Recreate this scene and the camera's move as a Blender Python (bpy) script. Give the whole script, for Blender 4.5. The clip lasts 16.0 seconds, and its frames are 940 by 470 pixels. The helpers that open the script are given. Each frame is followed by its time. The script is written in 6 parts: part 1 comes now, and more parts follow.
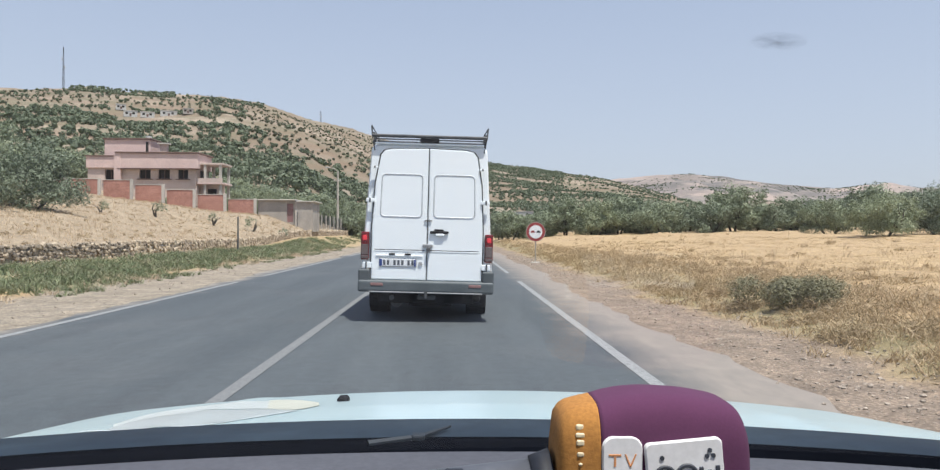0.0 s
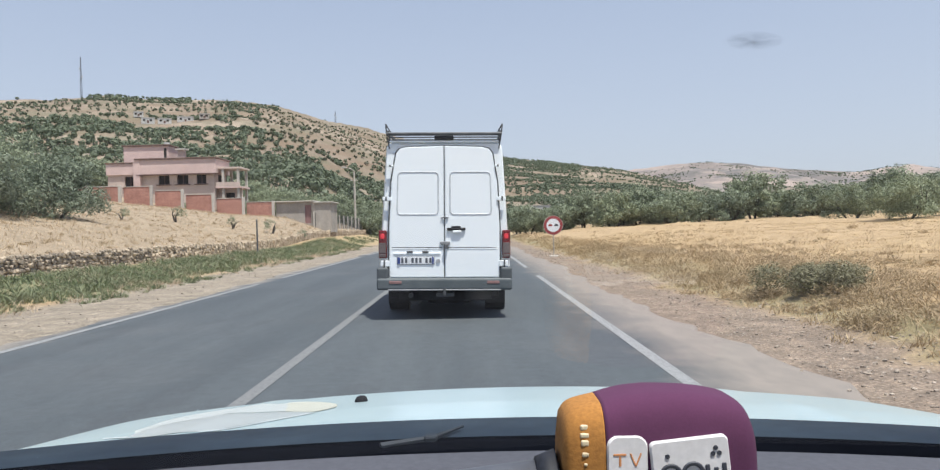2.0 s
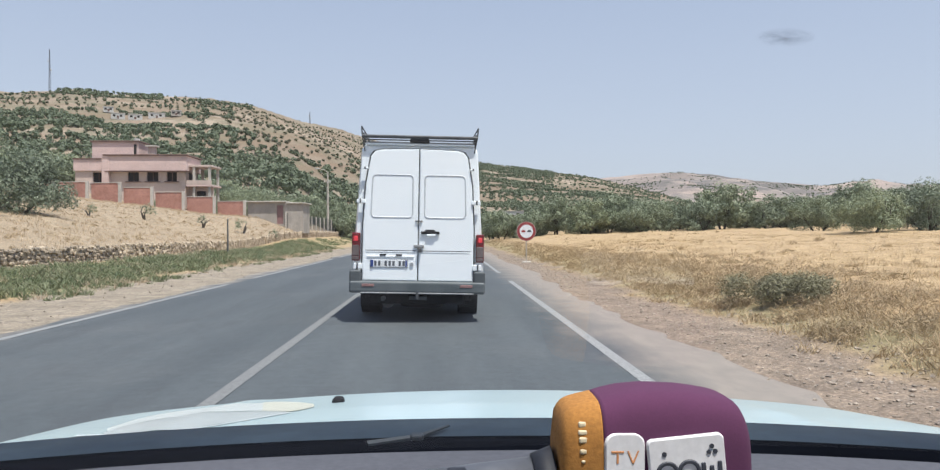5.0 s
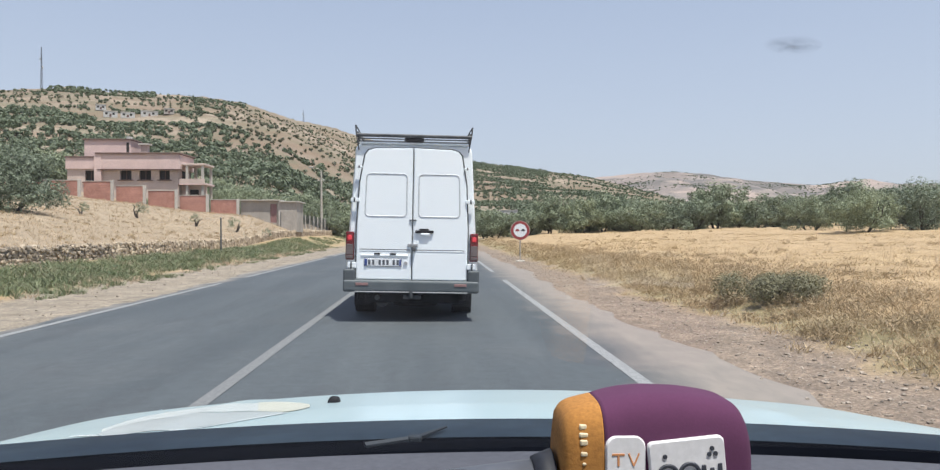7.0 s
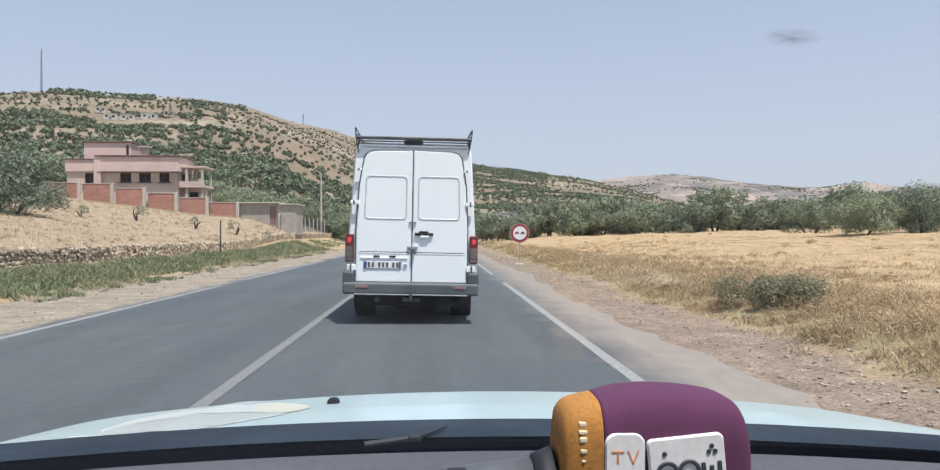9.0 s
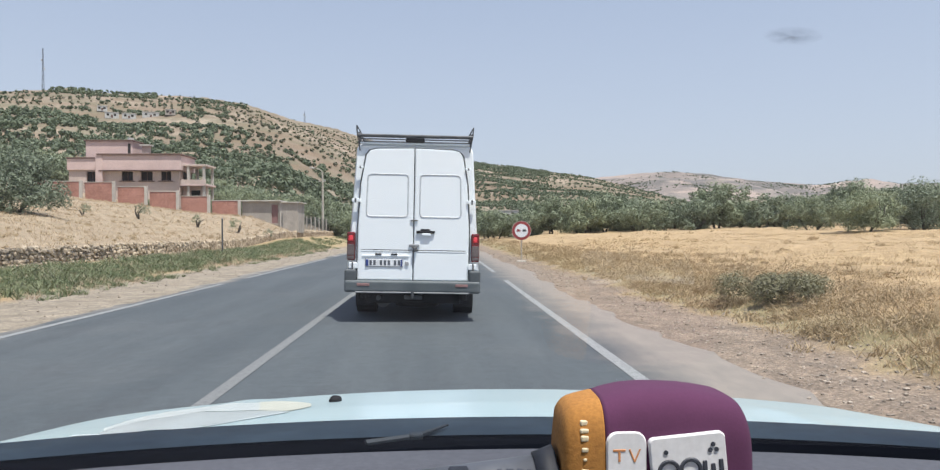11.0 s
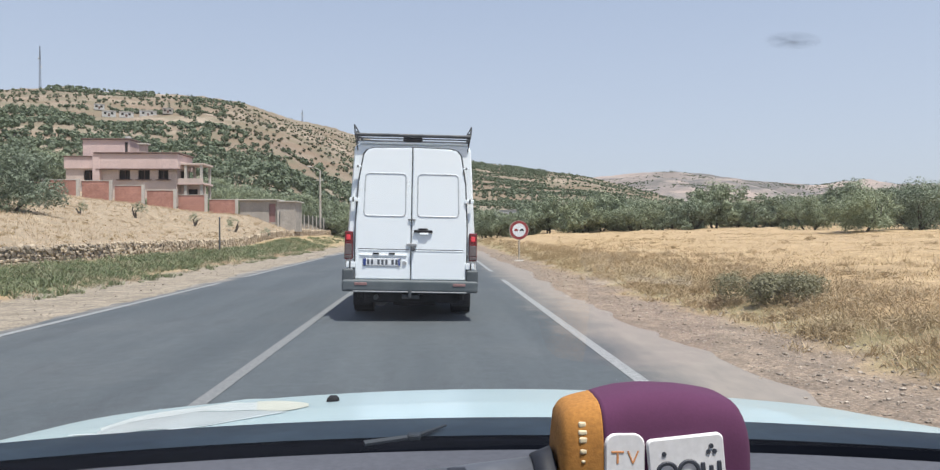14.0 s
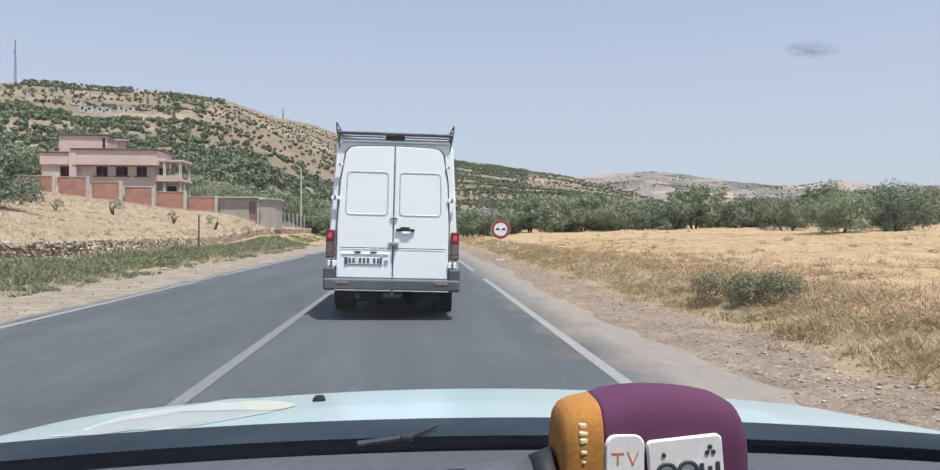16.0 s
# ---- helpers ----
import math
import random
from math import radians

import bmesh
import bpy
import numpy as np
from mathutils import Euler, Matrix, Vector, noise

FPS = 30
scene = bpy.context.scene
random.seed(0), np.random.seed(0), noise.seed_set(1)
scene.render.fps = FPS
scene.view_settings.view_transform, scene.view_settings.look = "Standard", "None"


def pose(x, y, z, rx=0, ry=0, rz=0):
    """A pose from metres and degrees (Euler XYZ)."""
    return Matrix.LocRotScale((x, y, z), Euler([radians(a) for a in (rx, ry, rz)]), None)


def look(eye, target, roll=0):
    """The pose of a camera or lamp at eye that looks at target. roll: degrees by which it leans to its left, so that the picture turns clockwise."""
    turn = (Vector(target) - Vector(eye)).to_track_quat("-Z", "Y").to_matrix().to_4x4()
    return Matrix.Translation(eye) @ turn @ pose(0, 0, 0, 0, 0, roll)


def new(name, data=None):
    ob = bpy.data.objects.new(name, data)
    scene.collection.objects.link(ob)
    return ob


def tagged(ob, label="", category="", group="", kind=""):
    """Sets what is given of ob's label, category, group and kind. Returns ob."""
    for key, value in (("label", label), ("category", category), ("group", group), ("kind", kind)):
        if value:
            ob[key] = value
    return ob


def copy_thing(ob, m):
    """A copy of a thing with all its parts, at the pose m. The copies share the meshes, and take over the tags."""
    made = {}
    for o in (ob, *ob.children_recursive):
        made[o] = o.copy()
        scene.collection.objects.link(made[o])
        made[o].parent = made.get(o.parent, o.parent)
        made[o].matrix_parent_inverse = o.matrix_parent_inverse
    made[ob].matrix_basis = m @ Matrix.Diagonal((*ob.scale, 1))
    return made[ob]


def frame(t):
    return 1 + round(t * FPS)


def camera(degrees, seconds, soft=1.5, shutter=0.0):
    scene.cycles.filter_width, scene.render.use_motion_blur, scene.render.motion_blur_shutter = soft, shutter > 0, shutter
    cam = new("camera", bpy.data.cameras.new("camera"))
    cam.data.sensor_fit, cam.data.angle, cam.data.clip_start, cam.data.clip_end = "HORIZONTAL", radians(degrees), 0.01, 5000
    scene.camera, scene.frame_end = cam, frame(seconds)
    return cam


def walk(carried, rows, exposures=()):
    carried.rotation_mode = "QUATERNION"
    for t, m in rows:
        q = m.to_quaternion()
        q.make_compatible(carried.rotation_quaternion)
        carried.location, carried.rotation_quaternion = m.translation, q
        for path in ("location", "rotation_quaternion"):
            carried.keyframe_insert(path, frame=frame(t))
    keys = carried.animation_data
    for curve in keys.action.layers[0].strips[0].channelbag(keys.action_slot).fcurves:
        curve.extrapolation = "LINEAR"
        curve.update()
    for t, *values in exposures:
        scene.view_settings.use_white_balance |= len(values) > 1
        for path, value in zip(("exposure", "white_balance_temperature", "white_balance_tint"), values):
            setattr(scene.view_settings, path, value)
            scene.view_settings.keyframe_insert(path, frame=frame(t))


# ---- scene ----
# ---- camera ----
EYE = (0.0, 0.0, 1.34)
YAW, PITCH = -2.6, -0.28          # the car's phone looks slightly to the right of the road
cam = camera(65.0, 16.0, soft=1.25)
# seconds; turn left, turn up, lean left (degrees); sway to the right, upwards (millimetres)
SWAY = [
    (0, 1.27, 0.06, 0.26, 10.37, 0.35), (0.5, 1.81, -0.25, 0.01, 12.15, -0.52), (1, 2.34, -0.17, -0.55, 17.68, 0.75),
    (1.5, 2.3, -0.22, -1.32, 18.74, 2.71), (2, 2.64, -0.26, -1.51, 21.05, 4.33), (2.5, 2.41, 0.24, -0.56, 17.66, -4.63),
    (3, 1.99, -0.19, -0.45, 15.01, -0.31), (3.5, 1.57, -0.27, -0.33, 12.19, 0.29), (4, 1.08, -0.03, -0.35, 8.77, -0.71),
    (5.2, 0.44, 0.07, -0.22, 4.08, -0.22), (6.5, -0.21, 0.16, -0.09, -0.61, 0.26), (7, 0.06, -0.02, -0.18, 0.75, 1.79),
    (7.5, 0.08, 0.19, -0.3, 0.93, -0.77), (8, 0.17, -0.05, -0.42, 1, 0.76), (8.5, -0.12, -0.04, -0.28, -0.18, 1.74),
    (9, 0.03, 0.19, -0.15, 0.79, -1.19), (10.2, 0.1, 0.09, -0.22, 1, -0.83), (11.5, 0.17, -0.01, -0.29, 1.22, -0.48),
    (12, -0.29, 0, -0.15, -1.41, -0.38), (12.5, -0.37, -0.08, -0.18, -2.99, 0.14), (13, -0.42, -0.18, -0.09, -2.77, 2.68),
    (13.5, -0.07, -0.08, -0.2, -0.22, 1.36), (14, -0.03, -0.04, -0.17, 0.52, 0.59), (14.5, -0.13, 0.2, -0.03, 0.35, -0.26),
    (15, -0.36, 0.05, -0.21, -2.82, 1.09), (15.5, -1.16, -0.03, -0.11, -7.99, 0.78), (16, -1.48, -0.12, 0.14, -10.86, 2.17)]
walk(cam, [(t, pose(EYE[0] + sx / 1000, EYE[1], EYE[2] + sz / 1000, 90 + PITCH + up, -lean, YAW + turn)) for t, turn, up, lean, sx, sz in SWAY])

# ---- world and sun ----
SUN_EL, SUN_AZ = 71.0, 142.0       # height, and clockwise from the road ahead
sky_world = bpy.data.worlds.new("sky")
scene.world = sky_world
sky_world.use_nodes = True
wn = sky_world.node_tree
sky = wn.nodes.new("ShaderNodeTexSky")
sky.sky_type, sky.sun_disc = "NISHITA", False
sky.sun_elevation, sky.sun_rotation = radians(SUN_EL), radians(SUN_AZ)
sky.altitude, sky.air_density, sky.dust_density, sky.ozone_density = 300, 1.0, 1.6, 1.8
haze = wn.nodes.new("ShaderNodeMix")
haze.data_type, haze.inputs[0].default_value, haze.inputs[7].default_value = "RGBA", 0.35, (3.55, 3.9, 4.62, 1)
wn.links.new(sky.outputs[0], haze.inputs[6])
up_way = wn.nodes.new("ShaderNodeSeparateXYZ")
wn.links.new(wn.nodes.new("ShaderNodeTexCoord").outputs["Generated"], up_way.inputs[0])
thin = wn.nodes.new("ShaderNodeMapRange")
thin.interpolation_type = "SMOOTHSTEP"
for socket, value in (("From Min", 0.0), ("From Max", 0.75), ("To Min", 0.8), ("To Max", 0.1)):
    thin.inputs[socket].default_value = value
wn.links.new(up_way.outputs[2], thin.inputs["Value"])
wn.links.new(thin.outputs[0], haze.inputs[0])
wn.links.new(haze.outputs[2], wn.nodes["Background"].inputs[0])
wn.nodes["Background"].inputs[1].default_value = 0.107
sun = new("sun", bpy.data.lights.new("sun", "SUN"))
sun.data.energy, sun.data.angle, sun.data.color = 4.1, radians(0.6), (1.0, 0.975, 0.905)
sun_way = Vector((math.sin(radians(SUN_AZ)) * math.cos(radians(SUN_EL)), math.cos(radians(SUN_AZ)) * math.cos(radians(SUN_EL)), math.sin(radians(SUN_EL))))
sun.matrix_world = look(sun_way * 300, (0, 0, 0))
scene.view_settings.exposure = 0.63


# ---- materials ----
def nodes_of(name):
    m = bpy.data.materials.new(name)
    m.use_nodes = True
    return m, m.node_tree.nodes, m.node_tree.links, m.node_tree.nodes["Principled BSDF"]


def noise_node(ns, ls, coord, scale, detail=4.0, rough=0.6):
    n = ns.new("ShaderNodeTexNoise")
    n.inputs["Scale"].default_value, n.inputs["Detail"].default_value, n.inputs["Roughness"].default_value = scale, detail, rough
    ls.new(coord, n.inputs["Vector"])
    return n.outputs["Fac"]


def ramp(ns, ls, fac, a, b, lo=0.35, hi=0.65):
    r = ns.new("ShaderNodeValToRGB")
    r.color_ramp.elements[0].position, r.color_ramp.elements[1].position = lo, hi
    r.color_ramp.elements[0].color, r.color_ramp.elements[1].color = (*a, 1), (*b, 1)
    ls.new(fac, r.inputs[0])
    return r.outputs[0]


def mixed(ns, ls, fac, a, b, kind="MIX"):
    n = ns.new("ShaderNodeMix")
    n.data_type, n.blend_type = "RGBA", kind
    for sock, v in ((n.inputs[0], fac), (n.inputs[6], a), (n.inputs[7], b)):
        if isinstance(v, (int, float)):
            sock.default_value = v
        elif isinstance(v, tuple):
            sock.default_value = (*v, 1)
        else:
            ls.new(v, sock)
    return n.outputs[2]


def surface(name, a, b, scale=2.0, fine=30.0, rough=0.8, metal=0.0, bump=0.2, depth=0.01, fine_amount=0.25, vary=0.0, coat=0.0):
    """Two colours in large patches, a fine grain over them, and relief."""
    m, ns, ls, p = nodes_of(name)
    at = ns.new("ShaderNodeTexCoord").outputs["Object"]
    big = noise_node(ns, ls, at, scale, 5)
    small = noise_node(ns, ls, at, fine, 3)
    col = ramp(ns, ls, big, a, b)
    dark = ramp(ns, ls, small, (1 - fine_amount,) * 3, (1 + fine_amount * 0.4,) * 3, 0.3, 0.7)
    col = mixed(ns, ls, 1.0, col, dark, "MULTIPLY")
    if vary:
        info = ns.new("ShaderNodeObjectInfo")
        v = ramp(ns, ls, info.outputs["Random"], (1 - vary,) * 3, (1 + vary * 0.6, 1 + vary * 0.5, 1 + vary * 0.35), 0, 1)
        col = mixed(ns, ls, 1.0, col, v, "MULTIPLY")
    ls.new(col, p.inputs["Base Color"])
    p.inputs["Roughness"].default_value, p.inputs["Metallic"].default_value = rough, metal
    p.inputs["Coat Weight"].default_value = coat
    if bump:
        bn = ns.new("ShaderNodeBump")
        bn.inputs["Strength"].default_value, bn.inputs["Distance"].default_value = bump, depth
        ls.new(small, bn.inputs["Height"])
        ls.new(bn.outputs[0], p.inputs["Normal"])
    return m


def leaf_material(name, a, b, c, island=True):
    """Leaves: green that differs from leaf to leaf, with a paler grey side and a little light through them."""
    m, ns, ls, p = nodes_of(name)
    rnd = ns.new("ShaderNodeNewGeometry").outputs["Random Per Island"]
    at = ns.new("ShaderNodeTexCoord").outputs["Object"]
    patch = noise_node(ns, ls, at, 0.7, 3)
    col = ramp(ns, ls, rnd, a, b, 0.0, 1.0)
    col = mixed(ns, ls, ramp(ns, ls, patch, (0, 0, 0), (0.6, 0.6, 0.6), 0.45, 0.7), col, c)
    info = ns.new("ShaderNodeObjectInfo")
    col = mixed(ns, ls, 1.0, col, ramp(ns, ls, info.outputs["Random"], (0.8, 0.82, 0.85), (1.2, 1.15, 1.05), 0, 1), "MULTIPLY")
    ls.new(col, p.inputs["Base Color"])
    p.inputs["Roughness"].default_value = 0.6
    glow, mix = ns.new("ShaderNodeBsdfTranslucent"), ns.new("ShaderNodeMixShader")
    ls.new(col, glow.inputs[0])
    mix.inputs[0].default_value = 0.22
    ls.new(p.outputs[0], mix.inputs[1])
    ls.new(glow.outputs[0], mix.inputs[2])
    ls.new(mix.outputs[0], ns["Material Output"].inputs["Surface"])
    return m


M_paint = surface("white_van_paint", (0.82, 0.872, 0.90), (0.84, 0.886, 0.91), 1.5, 14, 0.35, 0, 0, 0.002, 0.02, coat=0.3)
M_paint2 = surface("white_van_panel_paint", (0.82, 0.872, 0.90), (0.84, 0.886, 0.91), 2.5, 20, 0.4, 0, 0, 0.002, 0.025, coat=0.2)
M_grey_plastic = surface("grey_bumper_plastic", (0.058, 0.070, 0.078), (0.082, 0.095, 0.103), 3, 50, 0.6, 0, 0.15, 0.002, 0.2)
M_bumper = surface("worn_bumper_plastic", (0.078, 0.095, 0.104), (0.108, 0.126, 0.135), 3, 50, 0.6, 0, 0.15, 0.002, 0.2)
M_black = surface("black_rubber", (0.018, 0.018, 0.02), (0.035, 0.035, 0.037), 4, 60, 0.7, 0, 0.2, 0.003)
M_steel = surface("dark_steel", (0.055, 0.062, 0.07), (0.11, 0.115, 0.12), 6, 60, 0.6, 0.2, 0.1, 0.002)
M_grey_steel = surface("weathered_steel", (0.26, 0.27, 0.28), (0.36, 0.37, 0.38), 8, 60, 0.5, 0.3, 0.05, 0.001)
M_bright = surface("bright_metal", (0.5, 0.5, 0.5), (0.65, 0.65, 0.66), 8, 60, 0.35, 0.8, 0.05, 0.001)
M_red = surface("red_lamp_plastic", (0.125, 0.013, 0.017), (0.17, 0.018, 0.022), 6, 40, 0.25, 0, 0.05, 0.002)
M_brake = surface("lit_brake_lens", (0.30, 0.03, 0.04), (0.36, 0.04, 0.05), 20, 60, 0.25, 0, 0.05, 0.002)
M_smoke = surface("smoked_lamp_plastic", (0.10, 0.075, 0.074), (0.16, 0.13, 0.128), 6, 40, 0.25, 0, 0.05, 0.002)
M_plate = surface("white_plate", (0.74, 0.77, 0.80), (0.80, 0.82, 0.84), 6, 40, 0.4, 0, 0)
M_ink = surface("dark_ink", (0.03, 0.035, 0.05), (0.05, 0.055, 0.07), 6, 40, 0.6, 0, 0)
M_plate_ink = surface("faded_plate_ink", (0.075, 0.085, 0.105), (0.11, 0.12, 0.14), 6, 40, 0.6, 0, 0)
# van white made greyer: shade along the door pressings put into the colour
M_seam_shade = surface("shaded_seam_paint", (0.50, 0.53, 0.56), (0.58, 0.61, 0.64), 3, 20, 0.5, 0, 0)
M_glass_dark = surface("dark_glass", (0.02, 0.025, 0.03), (0.03, 0.035, 0.04), 1, 5, 0.08, 0, 0)
M_asphalt = None
M_line = None
M_hood = surface("pale_blue_car_paint", (0.35, 0.475, 0.515), (0.39, 0.51, 0.545), 1.2, 18, 0.25, 0, 0.02, 0.001, 0.05, coat=0.35)
# roadside reflections and highlights on the bonnet, put into flat colours
M_grey_reflection = surface("grey_reflection", (0.345, 0.395, 0.41), (0.385, 0.43, 0.445), 3, 30, 0.3, 0, 0, 0.001, 0.05)
M_white_highlight = surface("white_highlight", (0.53, 0.60, 0.63), (0.58, 0.64, 0.67), 3, 30, 0.3, 0, 0, 0.001, 0.05)
M_cream_reflection = surface("cream_reflection", (0.47, 0.485, 0.42), (0.52, 0.53, 0.455), 6, 30, 0.35, 0, 0, 0.001, 0.05)
M_pale_reflection = surface("off_white_reflection", (0.44, 0.50, 0.505), (0.49, 0.54, 0.545), 6, 30, 0.3, 0, 0, 0.001, 0.05)
M_dash = surface("grey_dashboard_plastic", (0.058, 0.061, 0.076), (0.078, 0.081, 0.098), 4, 160, 0.75, 0, 0.3, 0.001, 0.2)
M_cowl = surface("black_dashboard_band", (0.002, 0.0025, 0.004), (0.004, 0.005, 0.008), 3, 90, 0.8, 0, 0.1, 0.001, 0.2)
M_outer_cowl = surface("dark_blue_grey_cowl", (0.010, 0.018, 0.030), (0.024, 0.037, 0.052), 5, 60, 0.5, 0, 0.1, 0.001, 0.2)
M_purple = surface("purple_foam", (0.073, 0.0185, 0.057), (0.086, 0.0225, 0.067), 25, 700, 0.95, 0, 0.12, 0.0006, 0.08)
M_ochre = surface("ochre_foam", (0.32, 0.14, 0.03), (0.40, 0.18, 0.042), 25, 400, 0.95, 0, 0.3, 0.001, 0.22)
M_white = surface("white_badge", (0.66, 0.65, 0.66), (0.72, 0.71, 0.72), 20, 200, 0.5, 0, 0.1, 0.0005, 0.1)
M_navy = surface("dark_handle_plastic", (0.007, 0.009, 0.016), (0.014, 0.017, 0.027), 15, 120, 0.7, 0, 0.1, 0.0005)
M_plaster = surface("pink_plaster", (0.53, 0.40, 0.37), (0.63, 0.485, 0.45), 0.5, 6, 0.9, 0, 0.2, 0.02, 0.12)
M_plaster2 = surface("raw_grey_pink_block", (0.48, 0.39, 0.345), (0.60, 0.49, 0.43), 0.7, 8, 0.9, 0, 0.3, 0.02, 0.2)
M_brown = surface("dark_coping", (0.12, 0.075, 0.065), (0.17, 0.11, 0.09), 1, 10, 0.85)
M_hole = surface("dark_room", (0.02, 0.018, 0.016), (0.035, 0.03, 0.028), 1, 8, 0.9, 0, 0)
M_brick = surface("red_brick", (0.37, 0.185, 0.145), (0.47, 0.25, 0.20), 1.2, 9, 0.9, 0, 0.3, 0.02, 0.25, vary=0.15)
M_concrete = surface("pale_concrete", (0.42, 0.39, 0.35), (0.52, 0.49, 0.44), 1.0, 12, 0.9, 0, 0.2, 0.01, 0.15)
M_shed = surface("grey_render", (0.30, 0.275, 0.245), (0.41, 0.375, 0.335), 0.8, 9, 0.9, 0, 0.2, 0.01, 0.18)
M_lime = surface("whitewash", (0.42, 0.42, 0.40), (0.52, 0.51, 0.49), 0.5, 5, 0.9, 0, 0.1, 0.02, 0.12)
M_stone = surface("field_stone", (0.30, 0.245, 0.185), (0.54, 0.46, 0.36), 1.1, 14, 0.9, 0, 0.5, 0.03, 0.4, vary=0.4)
M_gravel = surface("pale_gravel", (0.165, 0.137, 0.108), (0.47, 0.40, 0.33), 14.0, 60, 0.9, 0, 0.4, 0.01, 0.35)
M_bark = surface("olive_bark", (0.05, 0.042, 0.035), (0.11, 0.095, 0.08), 3, 25, 0.9, 0, 0.8, 0.03, 0.4)
M_leaf = leaf_material("olive_leaves", (0.070, 0.096, 0.052), (0.30, 0.35, 0.235), (0.245, 0.285, 0.195))
M_far_leaf = leaf_material("far_olive_leaves", (0.066, 0.093, 0.056), (0.150, 0.186, 0.116), (0.118, 0.146, 0.092))
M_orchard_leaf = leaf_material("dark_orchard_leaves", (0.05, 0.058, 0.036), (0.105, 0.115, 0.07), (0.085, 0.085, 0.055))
M_straw = leaf_material("dry_grass_blades", (0.27, 0.187, 0.088), (0.64, 0.49, 0.28), (0.45, 0.34, 0.18))
M_pale_straw = leaf_material("pale_dry_blades", (0.33, 0.255, 0.175), (0.55, 0.45, 0.335), (0.42, 0.33, 0.235))
M_bank = leaf_material("brown_bank_weeds", (0.28, 0.20, 0.108), (0.64, 0.485, 0.285), (0.41, 0.31, 0.168))
M_weed = leaf_material("green_weeds", (0.10, 0.13, 0.054), (0.25, 0.285, 0.14), (0.30, 0.285, 0.165))
M_bush = leaf_material("dusty_bush_leaves", (0.12, 0.118, 0.06), (0.32, 0.295, 0.17), (0.26, 0.225, 0.135))
M_dead = leaf_material("withered_weeds", (0.33, 0.235, 0.135), (0.56, 0.44, 0.28), (0.45, 0.34, 0.205))
M_wiper = surface("worn_wiper_rubber", (0.010, 0.016, 0.024), (0.018, 0.026, 0.036), 4, 60, 0.7, 0, 0)
M_handle = surface("grey_handle_plastic", (0.055, 0.060, 0.075), (0.085, 0.092, 0.11), 20, 200, 0.5, 0, 0.05, 0.0005, 0.1)
M_cream = surface("cream_ink", (0.60, 0.50, 0.33), (0.68, 0.58, 0.40), 20, 200, 0.6, 0, 0)
M_wood = surface("weathered_pole", (0.36, 0.33, 0.28), (0.48, 0.45, 0.40), 2, 20, 0.85, 0, 0.3, 0.01)
M_sign_red = surface("sign_red", (0.26, 0.035, 0.04), (0.33, 0.055, 0.055), 5, 30, 0.4, 0, 0)
M_faded_red = surface("faded_red_plastic", (0.24, 0.13, 0.125), (0.29, 0.165, 0.155), 5, 30, 0.5, 0, 0)
M_blue = surface("blue_plate_band", (0.03, 0.06, 0.22), (0.04, 0.07, 0.25), 5, 30, 0.4, 0, 0)
M_orange_ink = surface("orange_ink", (0.55, 0.24, 0.10), (0.62, 0.28, 0.12), 5, 60, 0.6, 0, 0)


